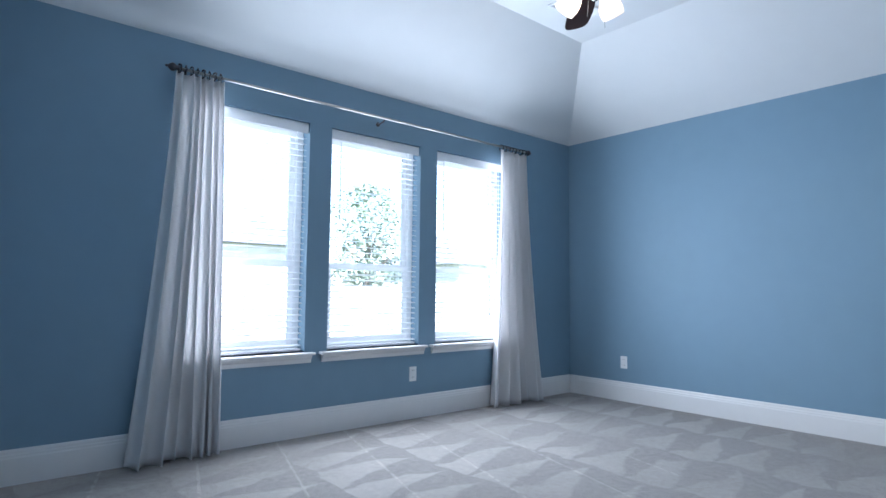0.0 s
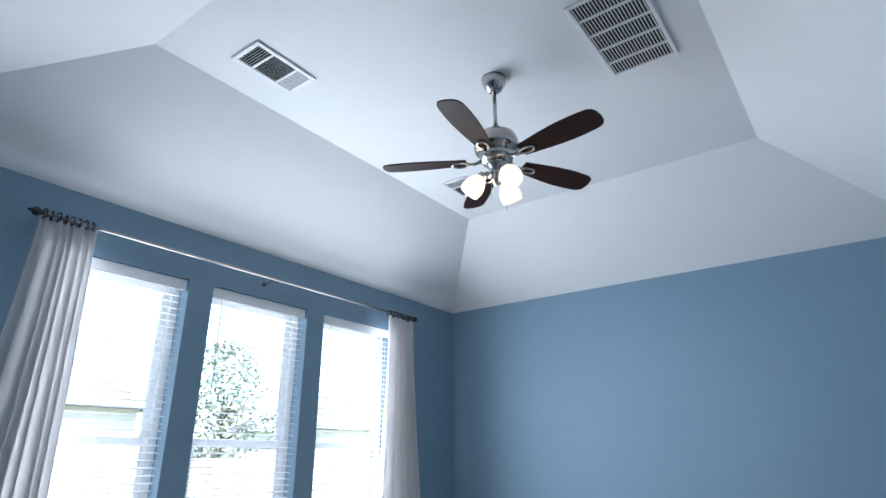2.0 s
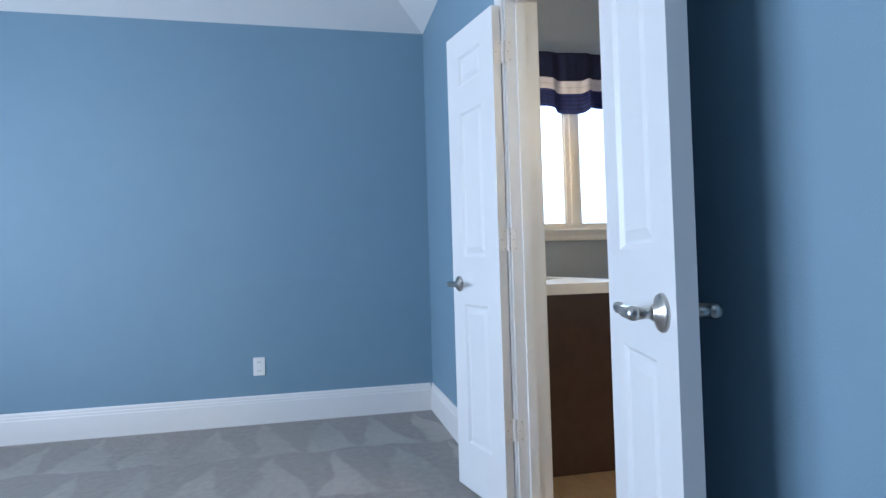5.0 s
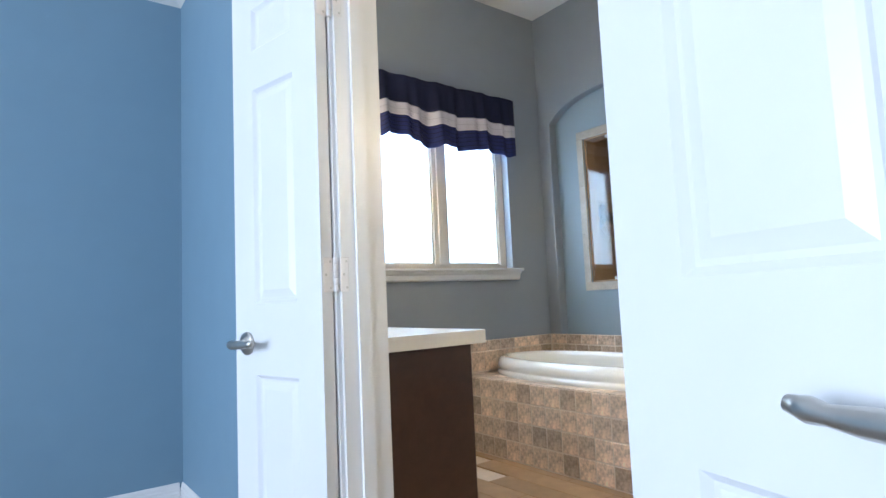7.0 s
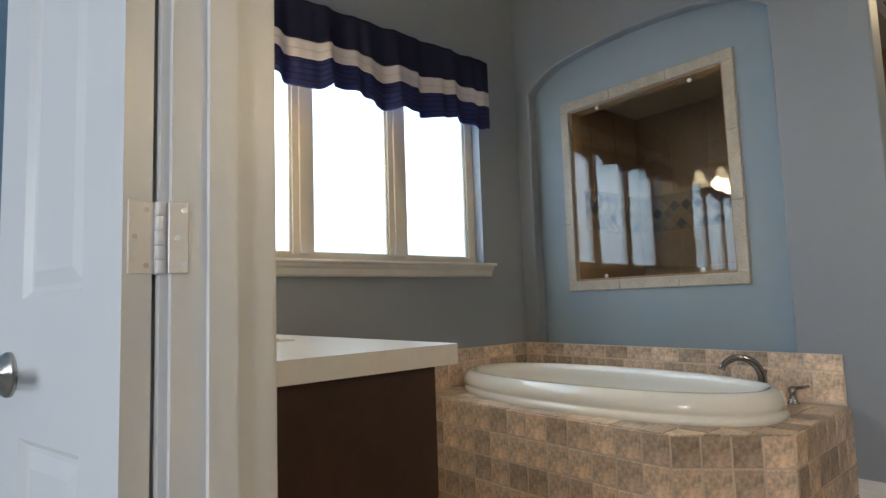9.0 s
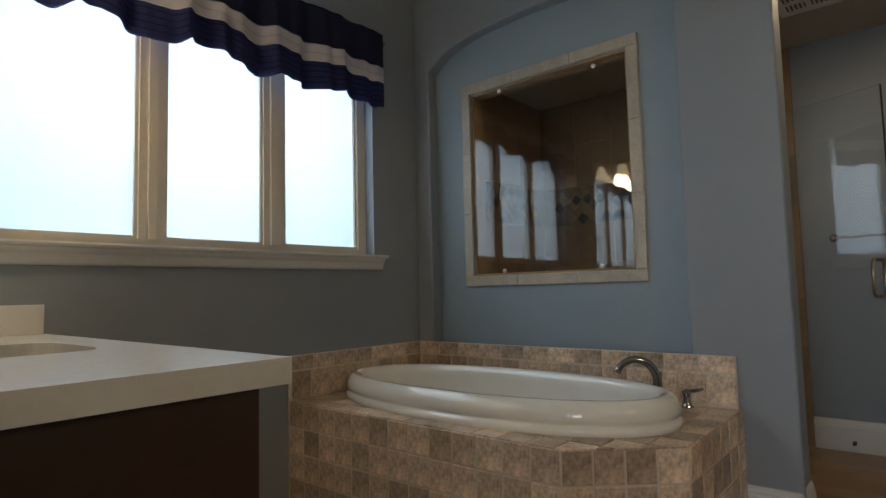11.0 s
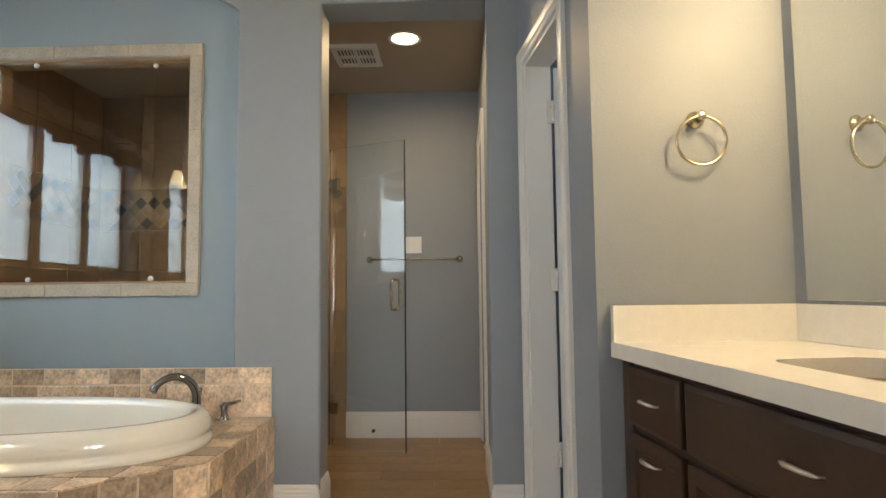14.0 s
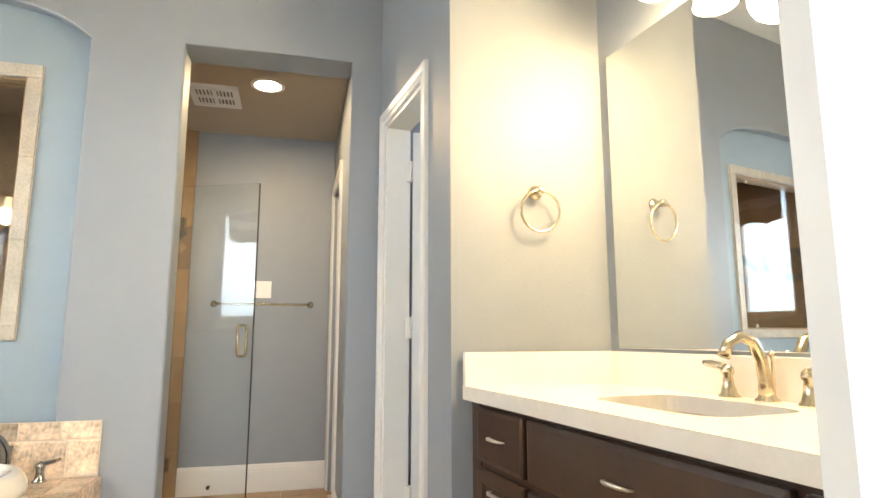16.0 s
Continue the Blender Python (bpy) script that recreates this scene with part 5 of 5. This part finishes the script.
def sink(c, hx, hy, z, label, at=Matrix()):
    ob = thing("sink", label, "sink", at)
    bm = bmesh.new()
    n = 56
    rings = []
    for k, dz in ((1.06, 0.0), (1.0, 0.0), (0.985, -0.014), (0.95, -0.055), (0.88, -0.085), (0.70, -0.098), (0.25, -0.105)):
        f = rounded_rect(c, hx * k, hy * k, 0.03)
        rings.append([bm.verts.new((*f(2 * math.pi * i / n), z + dz)) for i in range(n)])
    for r, s in zip(rings, rings[1:]):
        for i in range(n):
            bm.faces.new((r[i], r[(i + 1) % n], s[(i + 1) % n], s[i]))
    bm.faces.new(rings[-1])
    part("basin", bm, M_CERAMIC, ob, "", True)
    part("drain", lathe(bmesh.new(), [(0.024, 0.0), (0.024, 0.003), (0.0, 0.004)], 18, Matrix.Translation((c.x, c.y, z - 0.106))), M_BRASS, ob, "", True)


def basin_faucet(at, label):
    """A widespread faucet; y points from the wall over the basin."""
    ob = thing("sink_faucet", label, "faucet", at)
    part("spout", tube(bmesh.new(), [(0, 0, 0), (0, 0.002, 0.05), (0, 0.010, 0.10), (0, 0.035, 0.142), (0, 0.075, 0.155), (0, 0.112, 0.138), (0, 0.128, 0.108)], [0.021, 0.016, 0.0145, 0.0135, 0.013, 0.0125, 0.0145], 16), M_BRASS, ob, "", True)
    part("spout_base", lathe(bmesh.new(), [(0.028, 0.0), (0.028, 0.004), (0.021, 0.012), (0.019, 0.02)], 22), M_BRASS, ob, "", True)
    part("lift_rod", lathe(bmesh.new(), [(0.003, 0.0), (0.003, 0.09), (0.007, 0.096), (0.008, 0.104), (0.004, 0.110)], 12, Matrix.Translation((0, -0.026, 0.01))), M_BRASS, ob, "", True)
    for s in (-1, 1):
        h = part("handle", lathe(bmesh.new(), [(0.027, 0.0), (0.027, 0.004), (0.020, 0.012), (0.014, 0.035), (0.012, 0.055), (0.017, 0.062), (0.016, 0.074), (0.008, 0.084)], 22, Matrix.Translation((s * 0.11, 0, 0))), M_BRASS, ob, "", True)
        part("lever", tube(bmesh.new(), [(s * 0.10, 0, 0.074), (s * 0.125, 0.004, 0.078), (s * 0.155, 0.01, 0.084), (s * 0.175, 0.014, 0.086)], [0.007, 0.010, 0.0095, 0.006], 10), M_BRASS, h, "", True)


CT = 0.882
c1 = Vector((0.478, -0.62))
ct = thing("countertop", "white quartz vanity top with a square edge", "countertop")
part("slab", ring_plate([(XB, -1.407), (0.765, -1.407), (0.765, YN), (XB, YN)], c1, rounded_rect(c1, 0.165, 0.225, 0.03), CT - 0.050, CT), M_QUARTZ, ct)
part("splash", boxm(XB + 0.02, YN - 0.02, CT, 0.755, YN, CT + 0.105, 0.002, 1), M_QUARTZ, ct)
part("splash", boxm(XB, -1.405, CT, XB + 0.02, YN, CT + 0.105, 0.002, 1), M_QUARTZ, ct)
sink(c1, 0.165, 0.225, CT - 0.043, "white undermount sink in the window-side vanity")
basin_faucet(Matrix.Translation((0.262, -0.69, CT)) @ pose(0, 0, 0, 0, 0, -90), "satin nickel widespread faucet with a high arched spout")
v1 = thing("vanity_cabinet", "dark stained wooden vanity cabinet with a plain end", "vanity cabinet")
part("body", boxm(XB, -1.376, 0.09, 0.704, YN, CT - 0.043), M_WOOD, v1)
part("toe_kick", boxm(XB, -1.366, 0.0, 0.65, YN, 0.09), M_WOOD, v1)
part("end_panel", boxm(XB + 0.004, -1.383, 0.0, 0.711, -1.376, CT - 0.044, 0.002, 1), M_WOOD, v1)
for k in range(3):
    a = -1.35 + k * 0.475
    bm = leaf_mesh(0.45, 0.70, 0.02, [(0.06, 0.64)], 0.06)
    bmesh.ops.transform(bm, matrix=Matrix.Translation((0.705, a, 0.115)) @ pose(0, 0, 0, 0, 0, 90) @ Matrix.Translation((0, -0.02, 0)), verts=bm.verts)
    part("cabinet_door", bm, M_WOOD, v1)

YF = -3.022
c2 = Vector((1.235, -3.265))
V2 = Matrix.Translation((1.85, YV, 0)) @ pose(0, 0, 0, 0, 0, TURN) @ Matrix.Translation((-1.85, -YV, 0))
ct2 = thing("countertop", "white quartz vanity top below the large mirror", "countertop", V2)
part("slab", ring_plate([(0.20, YV), (1.848, YV), (1.902, -2.985), (0.20, -2.985)], c2, rounded_rect(c2, 0.205, 0.14, 0.03), CT - 0.043, CT), M_QUARTZ, ct2)
part("splash", boxm(0.20, YV, CT, 1.828, YV + 0.02, CT + 0.105, 0.002, 1), M_QUARTZ, ct2)
part("splash", extrude_poly(bmesh.new(), [(1.828, YV), (1.848, YV), (1.902, -2.987), (1.882, -2.987)], CT, CT + 0.105), M_QUARTZ, ct2)
sink(c2, 0.205, 0.14, CT - 0.043, "white undermount sink below the large mirror", V2)
basin_faucet(V2 @ Matrix.Translation((1.195, YV + 0.062, CT)), "satin nickel widespread faucet with a high arched spout")
v2 = thing("vanity_cabinet", "dark stained wooden vanity cabinet with drawers and bar pulls", "vanity cabinet", V2)
part("body", boxm(0.20, YV, 0.09, 1.838, YF, CT - 0.043), M_WOOD, v2)
part("filler", extrude_poly(bmesh.new(), [(1.838, YV), (1.848, YV), (1.897, YF + 0.006), (1.838, YF + 0.006)], 0.0, CT - 0.0435), M_WOOD, v2)
part("toe_kick", boxm(0.20, YV, 0.0, 1.80, YF - 0.06, 0.09), M_WOOD, v2)


def pull(parent, x, z, y):
    pts = [(x - 0.046, y, z), (x - 0.040, y + 0.015, z + 0.001), (x - 0.018, y + 0.024, z + 0.003), (x + 0.018, y + 0.024, z + 0.003), (x + 0.040, y + 0.015, z + 0.001), (x + 0.046, y, z)]
    part("pull", tube(bmesh.new(), pts, [0.0025, 0.0035, 0.0055, 0.0055, 0.0035, 0.0025], 8), M_PULL, parent, "bright bar pull", True)


for x0, x1, zs in ((1.553, 1.838, ((0.665, 0.822), (0.385, 0.645), (0.115, 0.365))), (0.785, 1.533, ((0.665, 0.822), (0.115, 0.645))), (0.22, 0.765, ((0.665, 0.822), (0.385, 0.645), (0.115, 0.365)))):
    for za, zb in zs:
        bm = bmesh.new()
        box(bm, x0, YF, za, x1, YF + 0.019, zb, 0.005, 2)
        bm.faces.ensure_lookup_table()
        ff = [f for f in bm.faces if f.calc_center_median().y > YF + 0.0185 and f.calc_area() > 0.01]
        if zb - za > 0.2:
            bmesh.ops.inset_individual(bm, faces=ff, thickness=0.045, depth=0.0)
            bmesh.ops.inset_individual(bm, faces=ff, thickness=0.010, depth=-0.007)
        else:
            bmesh.ops.inset_individual(bm, faces=ff, thickness=0.012, depth=0.003)
        dr = part("drawer_front", bm, M_WOOD, v2)
        pull(dr, (x0 + x1) / 2, (za + zb) / 2 if zb - za < 0.2 else zb - 0.05, YF + 0.019)


def mirror(name, label, args, face):
    ob = thing(name, label, "mirror")
    part("glass", boxm(*args, 0.002, 1), M_MIRROR, ob)
    return ob


m2 = mirror("wall_mirror", "large frameless mirror over the vanity", (-1.56, 0.003, CT + 0.115, 0.0, 0.009, 2.05), "y")
m2.matrix_world = Matrix.Translation((1.80, yv(1.80), 0)) @ pose(0, 0, 0, 0, 0, TURN)
for x in (0.6, 1.35):
    part("clip", boxm(x - 1.812, 0.003, CT + 0.107, x - 1.788, 0.013, CT + 0.122, 0.001, 1), M_BRASS, m2)
m1 = mirror("wall_mirror", "large frameless mirror beside the bath window", (XB + 0.003, -1.30, CT + 0.115, XB + 0.009, 0.06, 2.08), "x")
for y in (-1.0, -0.3):
    part("clip", boxm(XB + 0.003, y - 0.012, CT + 0.107, XB + 0.013, y + 0.012, CT + 0.122, 0.001, 1), M_BRASS, m1)


def vanity_light(at, label):
    """A bar with three bell shades; y points out of the wall, x along it."""
    ob = thing("vanity_light", label, "vanity light", at, "vanity lights")
    part("backplate", boxm(-0.30, 0, -0.03, 0.30, 0.018, 0.03, 0.006, 2), M_BRASS, ob)
    for x in (-0.205, 0.0, 0.205):
        arm = part("arm", tube(bmesh.new(), [(x, 0.015, 0), (x, 0.07, 0.012), (x, 0.115, 0.0), (x, 0.12, -0.03)], 0.008, 8), M_BRASS, ob, "", True)
        part("socket_cup", lathe(bmesh.new(), [(0.030, -0.055), (0.028, -0.04), (0.018, -0.022), (0.010, -0.018)], 18, Matrix.Translation((x, 0.12, 0))), M_BRASS, arm, "", True)
        part("shade", lathe(bmesh.new(), [(0.066, -0.175), (0.060, -0.15), (0.048, -0.11), (0.038, -0.08), (0.030, -0.055), (0.027, -0.057), (0.034, -0.082), (0.044, -0.112), (0.055, -0.15), (0.061, -0.174)], 24, Matrix.Translation((x, 0.12, 0))), M_VANGLASS, ob, "lit frosted bell shade", True)


vanity_light(Matrix.Translation((1.20, yv(1.20), 2.23)) @ pose(0, 0, 0, 0, 0, TURN), "satin nickel three-light vanity fixture with lit bell shades")
vanity_light(Matrix.Translation((XB, -0.38, 2.24)) @ pose(0, 0, 0, 0, 0, -90), "satin nickel three-light vanity fixture with lit bell shades")

# ---- shower room ----
can = thing("downlight", "recessed ceiling downlight, lit", "downlight", Matrix.Translation((3.38, -2.25, HS)))
part("trim_ring", lathe(bmesh.new(), [(0.098, 0.0), (0.098, -0.004), (0.085, -0.008), (0.076, -0.004), (0.076, 0.0)], 32), M_TRIM, can, "", True)
part("lens", lathe(bmesh.new(), [(0.076, -0.002), (0.04, -0.006), (0.0, -0.007)], 28), M_CAN, can, "glowing lens", True)
ev = thing("exhaust_vent", "white ceiling exhaust vent with slotted quarters", "ceiling vent", Matrix.Translation((3.59, -1.935, HS)))
part("backing", boxm(-0.12, -0.115, -0.012, 0.12, 0.115, -0.004), M_FANIN, ev)
bm = bmesh.new()
for a in ((-0.15, -0.14, 0.15, -0.105), (-0.15, 0.105, 0.15, 0.14), (-0.15, -0.105, -0.11, 0.105), (0.11, -0.105, 0.15, 0.105), (-0.11, -0.012, 0.11, 0.012), (-0.012, -0.105, 0.012, -0.012), (-0.012, 0.012, 0.012, 0.105)):
    box(bm, a[0], a[1], -0.022, a[2], a[3], 0.0)
part("frame", bm, M_VENT, ev)
for sx in (-1, 1):
    for sy in (-1, 1):
        for i in range(4):
            y = sy * (0.026 + i * 0.021)
            part("slat", boxm(sx * 0.061 - 0.047, y - 0.004, -0.020, sx * 0.061 + 0.047, y + 0.004, -0.014), M_VENT, ev)

bar = thing("towel_bar", "straight satin nickel towel bar", "towel bar")
part("rail", tube(bmesh.new(), [(XR - 0.05, -1.90, 1.262), (XR - 0.05, -2.56, 1.262)], 0.008, 12), M_BRASS, bar, "", True)
for y in (-1.905, -2.555):
    part("post", lathe(bmesh.new(), [(0.024, 0.0), (0.024, 0.006), (0.014, 0.014), (0.012, 0.05), (0.015, 0.058), (0.008, 0.064)], 18, Matrix.Translation((XR, y, 1.262)) @ pose(0, 0, 0, 0, -90)), M_BRASS, bar, "", True)
swt = thing("light_switch", "white double rocker switch plate", "light switch", Matrix.Translation((XR, -2.22, 1.368)))
part("plate", boxm(-0.006, -0.060, -0.060, 0, 0.060, 0.060, 0.002, 1), M_PLASTIC, swt)
for y in (-0.024, 0.024):
    part("rocker", boxm(-0.010, y - 0.016, -0.034, -0.006, y + 0.016, 0.034, 0.001, 1), M_PLASTIC, swt)

gd = thing("shower_door", "frameless clear glass shower door, swung open", "shower door", Matrix.Translation((4.086, -1.682, 0.0)) @ pose(0, 0, 0, 0, 0, 247.0))
GL = 0.56
gl = part("pane", boxm(0, -0.005, 0.014, GL, 0.005, 2.03), M_GLASS, gd)
gl.visible_shadow = False
part("edge_seal", boxm(GL, -0.006, 0.014, GL + 0.004, 0.006, 2.03), M_RUBBER, gd, "dark polished glass edge")
part("bottom_sweep", boxm(0.0, -0.004, 0.0005, GL, 0.004, 0.014), M_GLASS, gd)
fx = thing("shower_side_panel", "narrow fixed clear glass shower panel", "glass panel")
fp = part("pane", boxm(4.075, -1.665, 0.0005, XR - 0.012, -1.657, 2.03), M_GLASS, fx)
fp.visible_shadow = False
for z in (0.25, 1.78):
    part("hinge", boxm(-0.03, -0.014, z - 0.04, 0.05, 0.014, z + 0.04, 0.003, 1), M_BRASS, gd)
for s in (-1, 1):
    p = [(GL - 0.07, s * 0.006, 0.915), (GL - 0.07, s * 0.045, 0.918), (GL - 0.07, s * 0.058, 0.935), (GL - 0.07, s * 0.058, 1.09), (GL - 0.07, s * 0.045, 1.107), (GL - 0.07, s * 0.006, 1.11)]
    part("pull_handle", tube(bmesh.new(), p, 0.009, 10), M_BRASS, gd, "", True)

sh = thing("wall_shower", "small satin nickel shower on the tiled wall", "shower")
part("arm", tube(bmesh.new(), [(XR - 0.012, -1.55, 1.93), (XR - 0.06, -1.55, 1.935), (XR - 0.10, -1.55, 1.90)], 0.009, 10), M_BRASS, sh, "", True)
part("head", lathe(bmesh.new(), [(0.012, 0.0), (0.018, 0.012), (0.04, 0.03), (0.042, 0.04), (0.0, 0.042)], 20, Matrix.Translation((XR - 0.10, -1.55, 1.90)) @ pose(0, 0, 0, 0, 205)), M_BRASS, sh, "", True)

# ---- tiles, last ----


def piece_mesh(name, w, h, t, ch, material):
    """A tile in x, y with chamfered upper edges, rising along z."""
    bm = bmesh.new()
    a = [bm.verts.new((x * w / 2, y * h / 2, 0)) for x, y in ((-1, -1), (1, -1), (1, 1), (-1, 1))]
    b = [bm.verts.new((x * w / 2, y * h / 2, t - ch)) for x, y in ((-1, -1), (1, -1), (1, 1), (-1, 1))]
    c = [bm.verts.new((x * (w / 2 - ch), y * (h / 2 - ch), t)) for x, y in ((-1, -1), (1, -1), (1, 1), (-1, 1))]
    for i in range(4):
        j = (i + 1) % 4
        bm.faces.new((a[i], a[j], b[j], b[i]))
        bm.faces.new((b[i], b[j], c[j], c[i]))
    bm.faces.new(c)
    me = bpy.data.meshes.new(name)
    bm.to_mesh(me)
    bm.free()
    me.materials.append(material)
    return me


def clad(parent, p, q, z0, z1, n, rows, normal, material, name="tile", gap=0.0075, jit=0.0015, t=0.009):
    """Tiles on an upright face from p to q."""
    p, q, nn = Vector(p).to_3d(), Vector(q).to_3d(), Vector(normal).to_3d().normalized()
    u = (q - p).normalized()
    w, h = (q - p).length / n, (z1 - z0) / rows
    me = piece_mesh(name, w - gap, h - gap, t, 0.0025, material)
    rot = Matrix((u, Vector((0, 0, 1)), u.cross(Vector((0, 0, 1))))).transposed()
    if rot.col[2].dot(nn) < 0:
        rot = Matrix((-u, Vector((0, 0, 1)), nn)).transposed()
    for i in range(n):
        for j in range(rows):
            c = p + u * (w * (i + 0.5)) + Vector((0, 0, z0 + h * (j + 0.5))) + nn * random.uniform(-jit, 0) - nn * 0.004
            shared(name, me, parent, Matrix.Translation(c) @ rot.to_4x4() @ pose(0, 0, 0, 0, 0, random.uniform(-0.5, 0.5)))


clad(deck, (1.79, YN - 0.012), (1.79, -1.395), 0.004, DZ, 13, 4, (-1, 0), M_STONE)
clad(deck, (1.79, -1.395), (2.065, -1.71), 0.004, DZ, 4, 4, (-0.8, -0.6), M_STONE)
clad(deck, (2.065, -1.71), (XE, -1.71), 0.004, DZ, 6, 4, (0, -1), M_STONE)
clad(deck, (XE - 0.012, YN - 0.02), (XE - 0.012, -1.698), DZ + 0.004, DZ + 0.145, 15, 1, (-1, 0), M_STONE)
clad(deck, (XE - 0.012, YN - 0.02), (XE - 0.012, -1.698), DZ + 0.145, 0.70, 12, 1, (-1, 0), M_STONE)
clad(deck, (1.80, YN - 0.012), (XE - 0.02, YN - 0.012), DZ + 0.004, DZ + 0.145, 8, 1, (0, -1), M_STONE)
clad(deck, (1.80, YN - 0.012), (XE - 0.02, YN - 0.012), DZ + 0.145, 0.70, 7, 1, (0, -1), M_STONE)


def clip_poly(poly, hull):
    """poly cut to the convex hull (both as lists of 2D points, hull anticlockwise)."""
    for a, b in zip(hull, hull[1:] + hull[:1]):
        ax, ay, ex, ey = a[0], a[1], b[0] - a[0], b[1] - a[1]

        def side(p):
            return ex * (p[1] - ay) - ey * (p[0] - ax)
        res = []
        for p, q in zip(poly, poly[1:] + poly[:1]):
            sp, sq = side(p), side(q)
            if sp >= 0:
                res.append(p)
            if sp * sq < 0:
                k = sp / (sp - sq)
                res.append((p[0] + k * (q[0] - p[0]), p[1] + k * (q[1] - p[1])))
        poly = res
        if not poly:
            break
    return poly


PT = 0.114
for i in range(9):
    for j in range(17):
        x, y = 1.79 + i * PT, -1.71 + j * PT
        cx, cy = x + PT / 2, y + PT / 2
        k = ((cx - TC.x) / TAX) ** 2 + ((cy - TC.y) / TAY) ** 2
        if k < 0.86:
            continue
        g = 0.0038
        hull = [(1.786, YN - 0.015), (1.786, -1.397), (2.063, -1.714), (XE - 0.014, -1.714), (XE - 0.014, YN - 0.015)]
        pl = clip_poly([(x + g, y + g), (x + PT - g, y + g), (x + PT - g, y + PT - g), (x + g, y + PT - g)], hull)
        if len(pl) < 3:
            continue
        part("deck_tile", extrude_poly(bmesh.new(), pl, DZ - 0.006, DZ + random.uniform(0.0, 0.0015)), M_STONE, deck)

sw1 = tagged(ob_from("shower_wall_back", boxm(XR - 0.010, -1.735, 0, XR, YN, HS), M_BAND), "brown tiled shower wall with a diamond mosaic band", "tiled wall", kind="structure")
sw2 = tagged(ob_from("shower_wall_end", boxm(XS, YN - 0.010, 0, XR - 0.010, YN, HS), M_BAND), "brown tiled shower wall with a diamond mosaic band", "tiled wall", kind="structure")
sw3 = tagged(ob_from("shower_wall_front", boxm(XS, OP[1] + 0.004, 0, XS + 0.010, GO[0], HS), M_SHTILE), "brown tiled shower wall beside the glass", "tiled wall", kind="structure")
MB0, MB1 = 1.50, 1.80
for z0, z1, rows in ((0.0, MB0, 5), (MB1, HS, 2)):
    clad(sw1, (XR - 0.010, YN - 0.012), (XR - 0.010, -1.735), z0, z1, 6, rows, (-1, 0), M_SHTILE, "tile", 0.003, 0.0005, 0.008)
    clad(sw2, (XS, YN - 0.010), (XR - 0.02, YN - 0.010), z0, z1, 4, rows, (0, -1), M_SHTILE, "tile", 0.003, 0.0005, 0.008)
ds = (MB1 - MB0) / 3
part("band_bed", boxm(XR - 0.0135, -1.735, MB0, XR - 0.010, YN - 0.0136, MB1), M_BAND, sw1)
part("band_bed", boxm(XS, YN - 0.0135, MB0, XR - 0.010, YN - 0.010, MB1), M_BAND, sw2)
dm = [piece_mesh("mosaic_tile", ds / 1.414 - 0.004, ds / 1.414 - 0.004, 0.006, 0.0015, m) for m in (M_MOSA, M_MOSB, M_MOSC)]
for wall, o, u, nn, length in ((sw1, Vector((XR - 0.010, YN - 0.012, 0)), Vector((0, -1, 0)), Vector((-1, 0, 0)), 1.83), (sw2, Vector((XS, YN - 0.010, 0)), Vector((1, 0, 0)), Vector((0, -1, 0)), 1.33)):
    rot = Matrix((u, Vector((0, 0, 1)), nn)).transposed()
    n = int(length / ds)
    for r in range(5):
        for i in range(n):
            a = ds * (i + 0.5 + (0.5 if r % 2 else 0.0))
            if a > length - ds / 2:
                continue
            z = MB0 + ds * (0.5 + r * 0.5)
            shared("mosaic_tile", random.choice(dm), wall, Matrix.Translation(o + u * a + Vector((0, 0, z))) @ rot.to_4x4() @ pose(0, 0, 0, 0, 0, 45))

fb = bpy.data.objects["floor_bath"]
pm = piece_mesh("plank", 0.147, 0.897, 0.009, 0.001, M_PLANK)
for i in range(28):
    for j in range(5):
        x, y = 0.155 + i * 0.15, -3.75 + j * 0.9 + (0.3 * (i % 3))
        if y + 0.45 > YN or (x > 3.2 and y < -3.0):
            continue
        shared("plank", pm, fb, Matrix.Translation((x, y, -0.0085)))
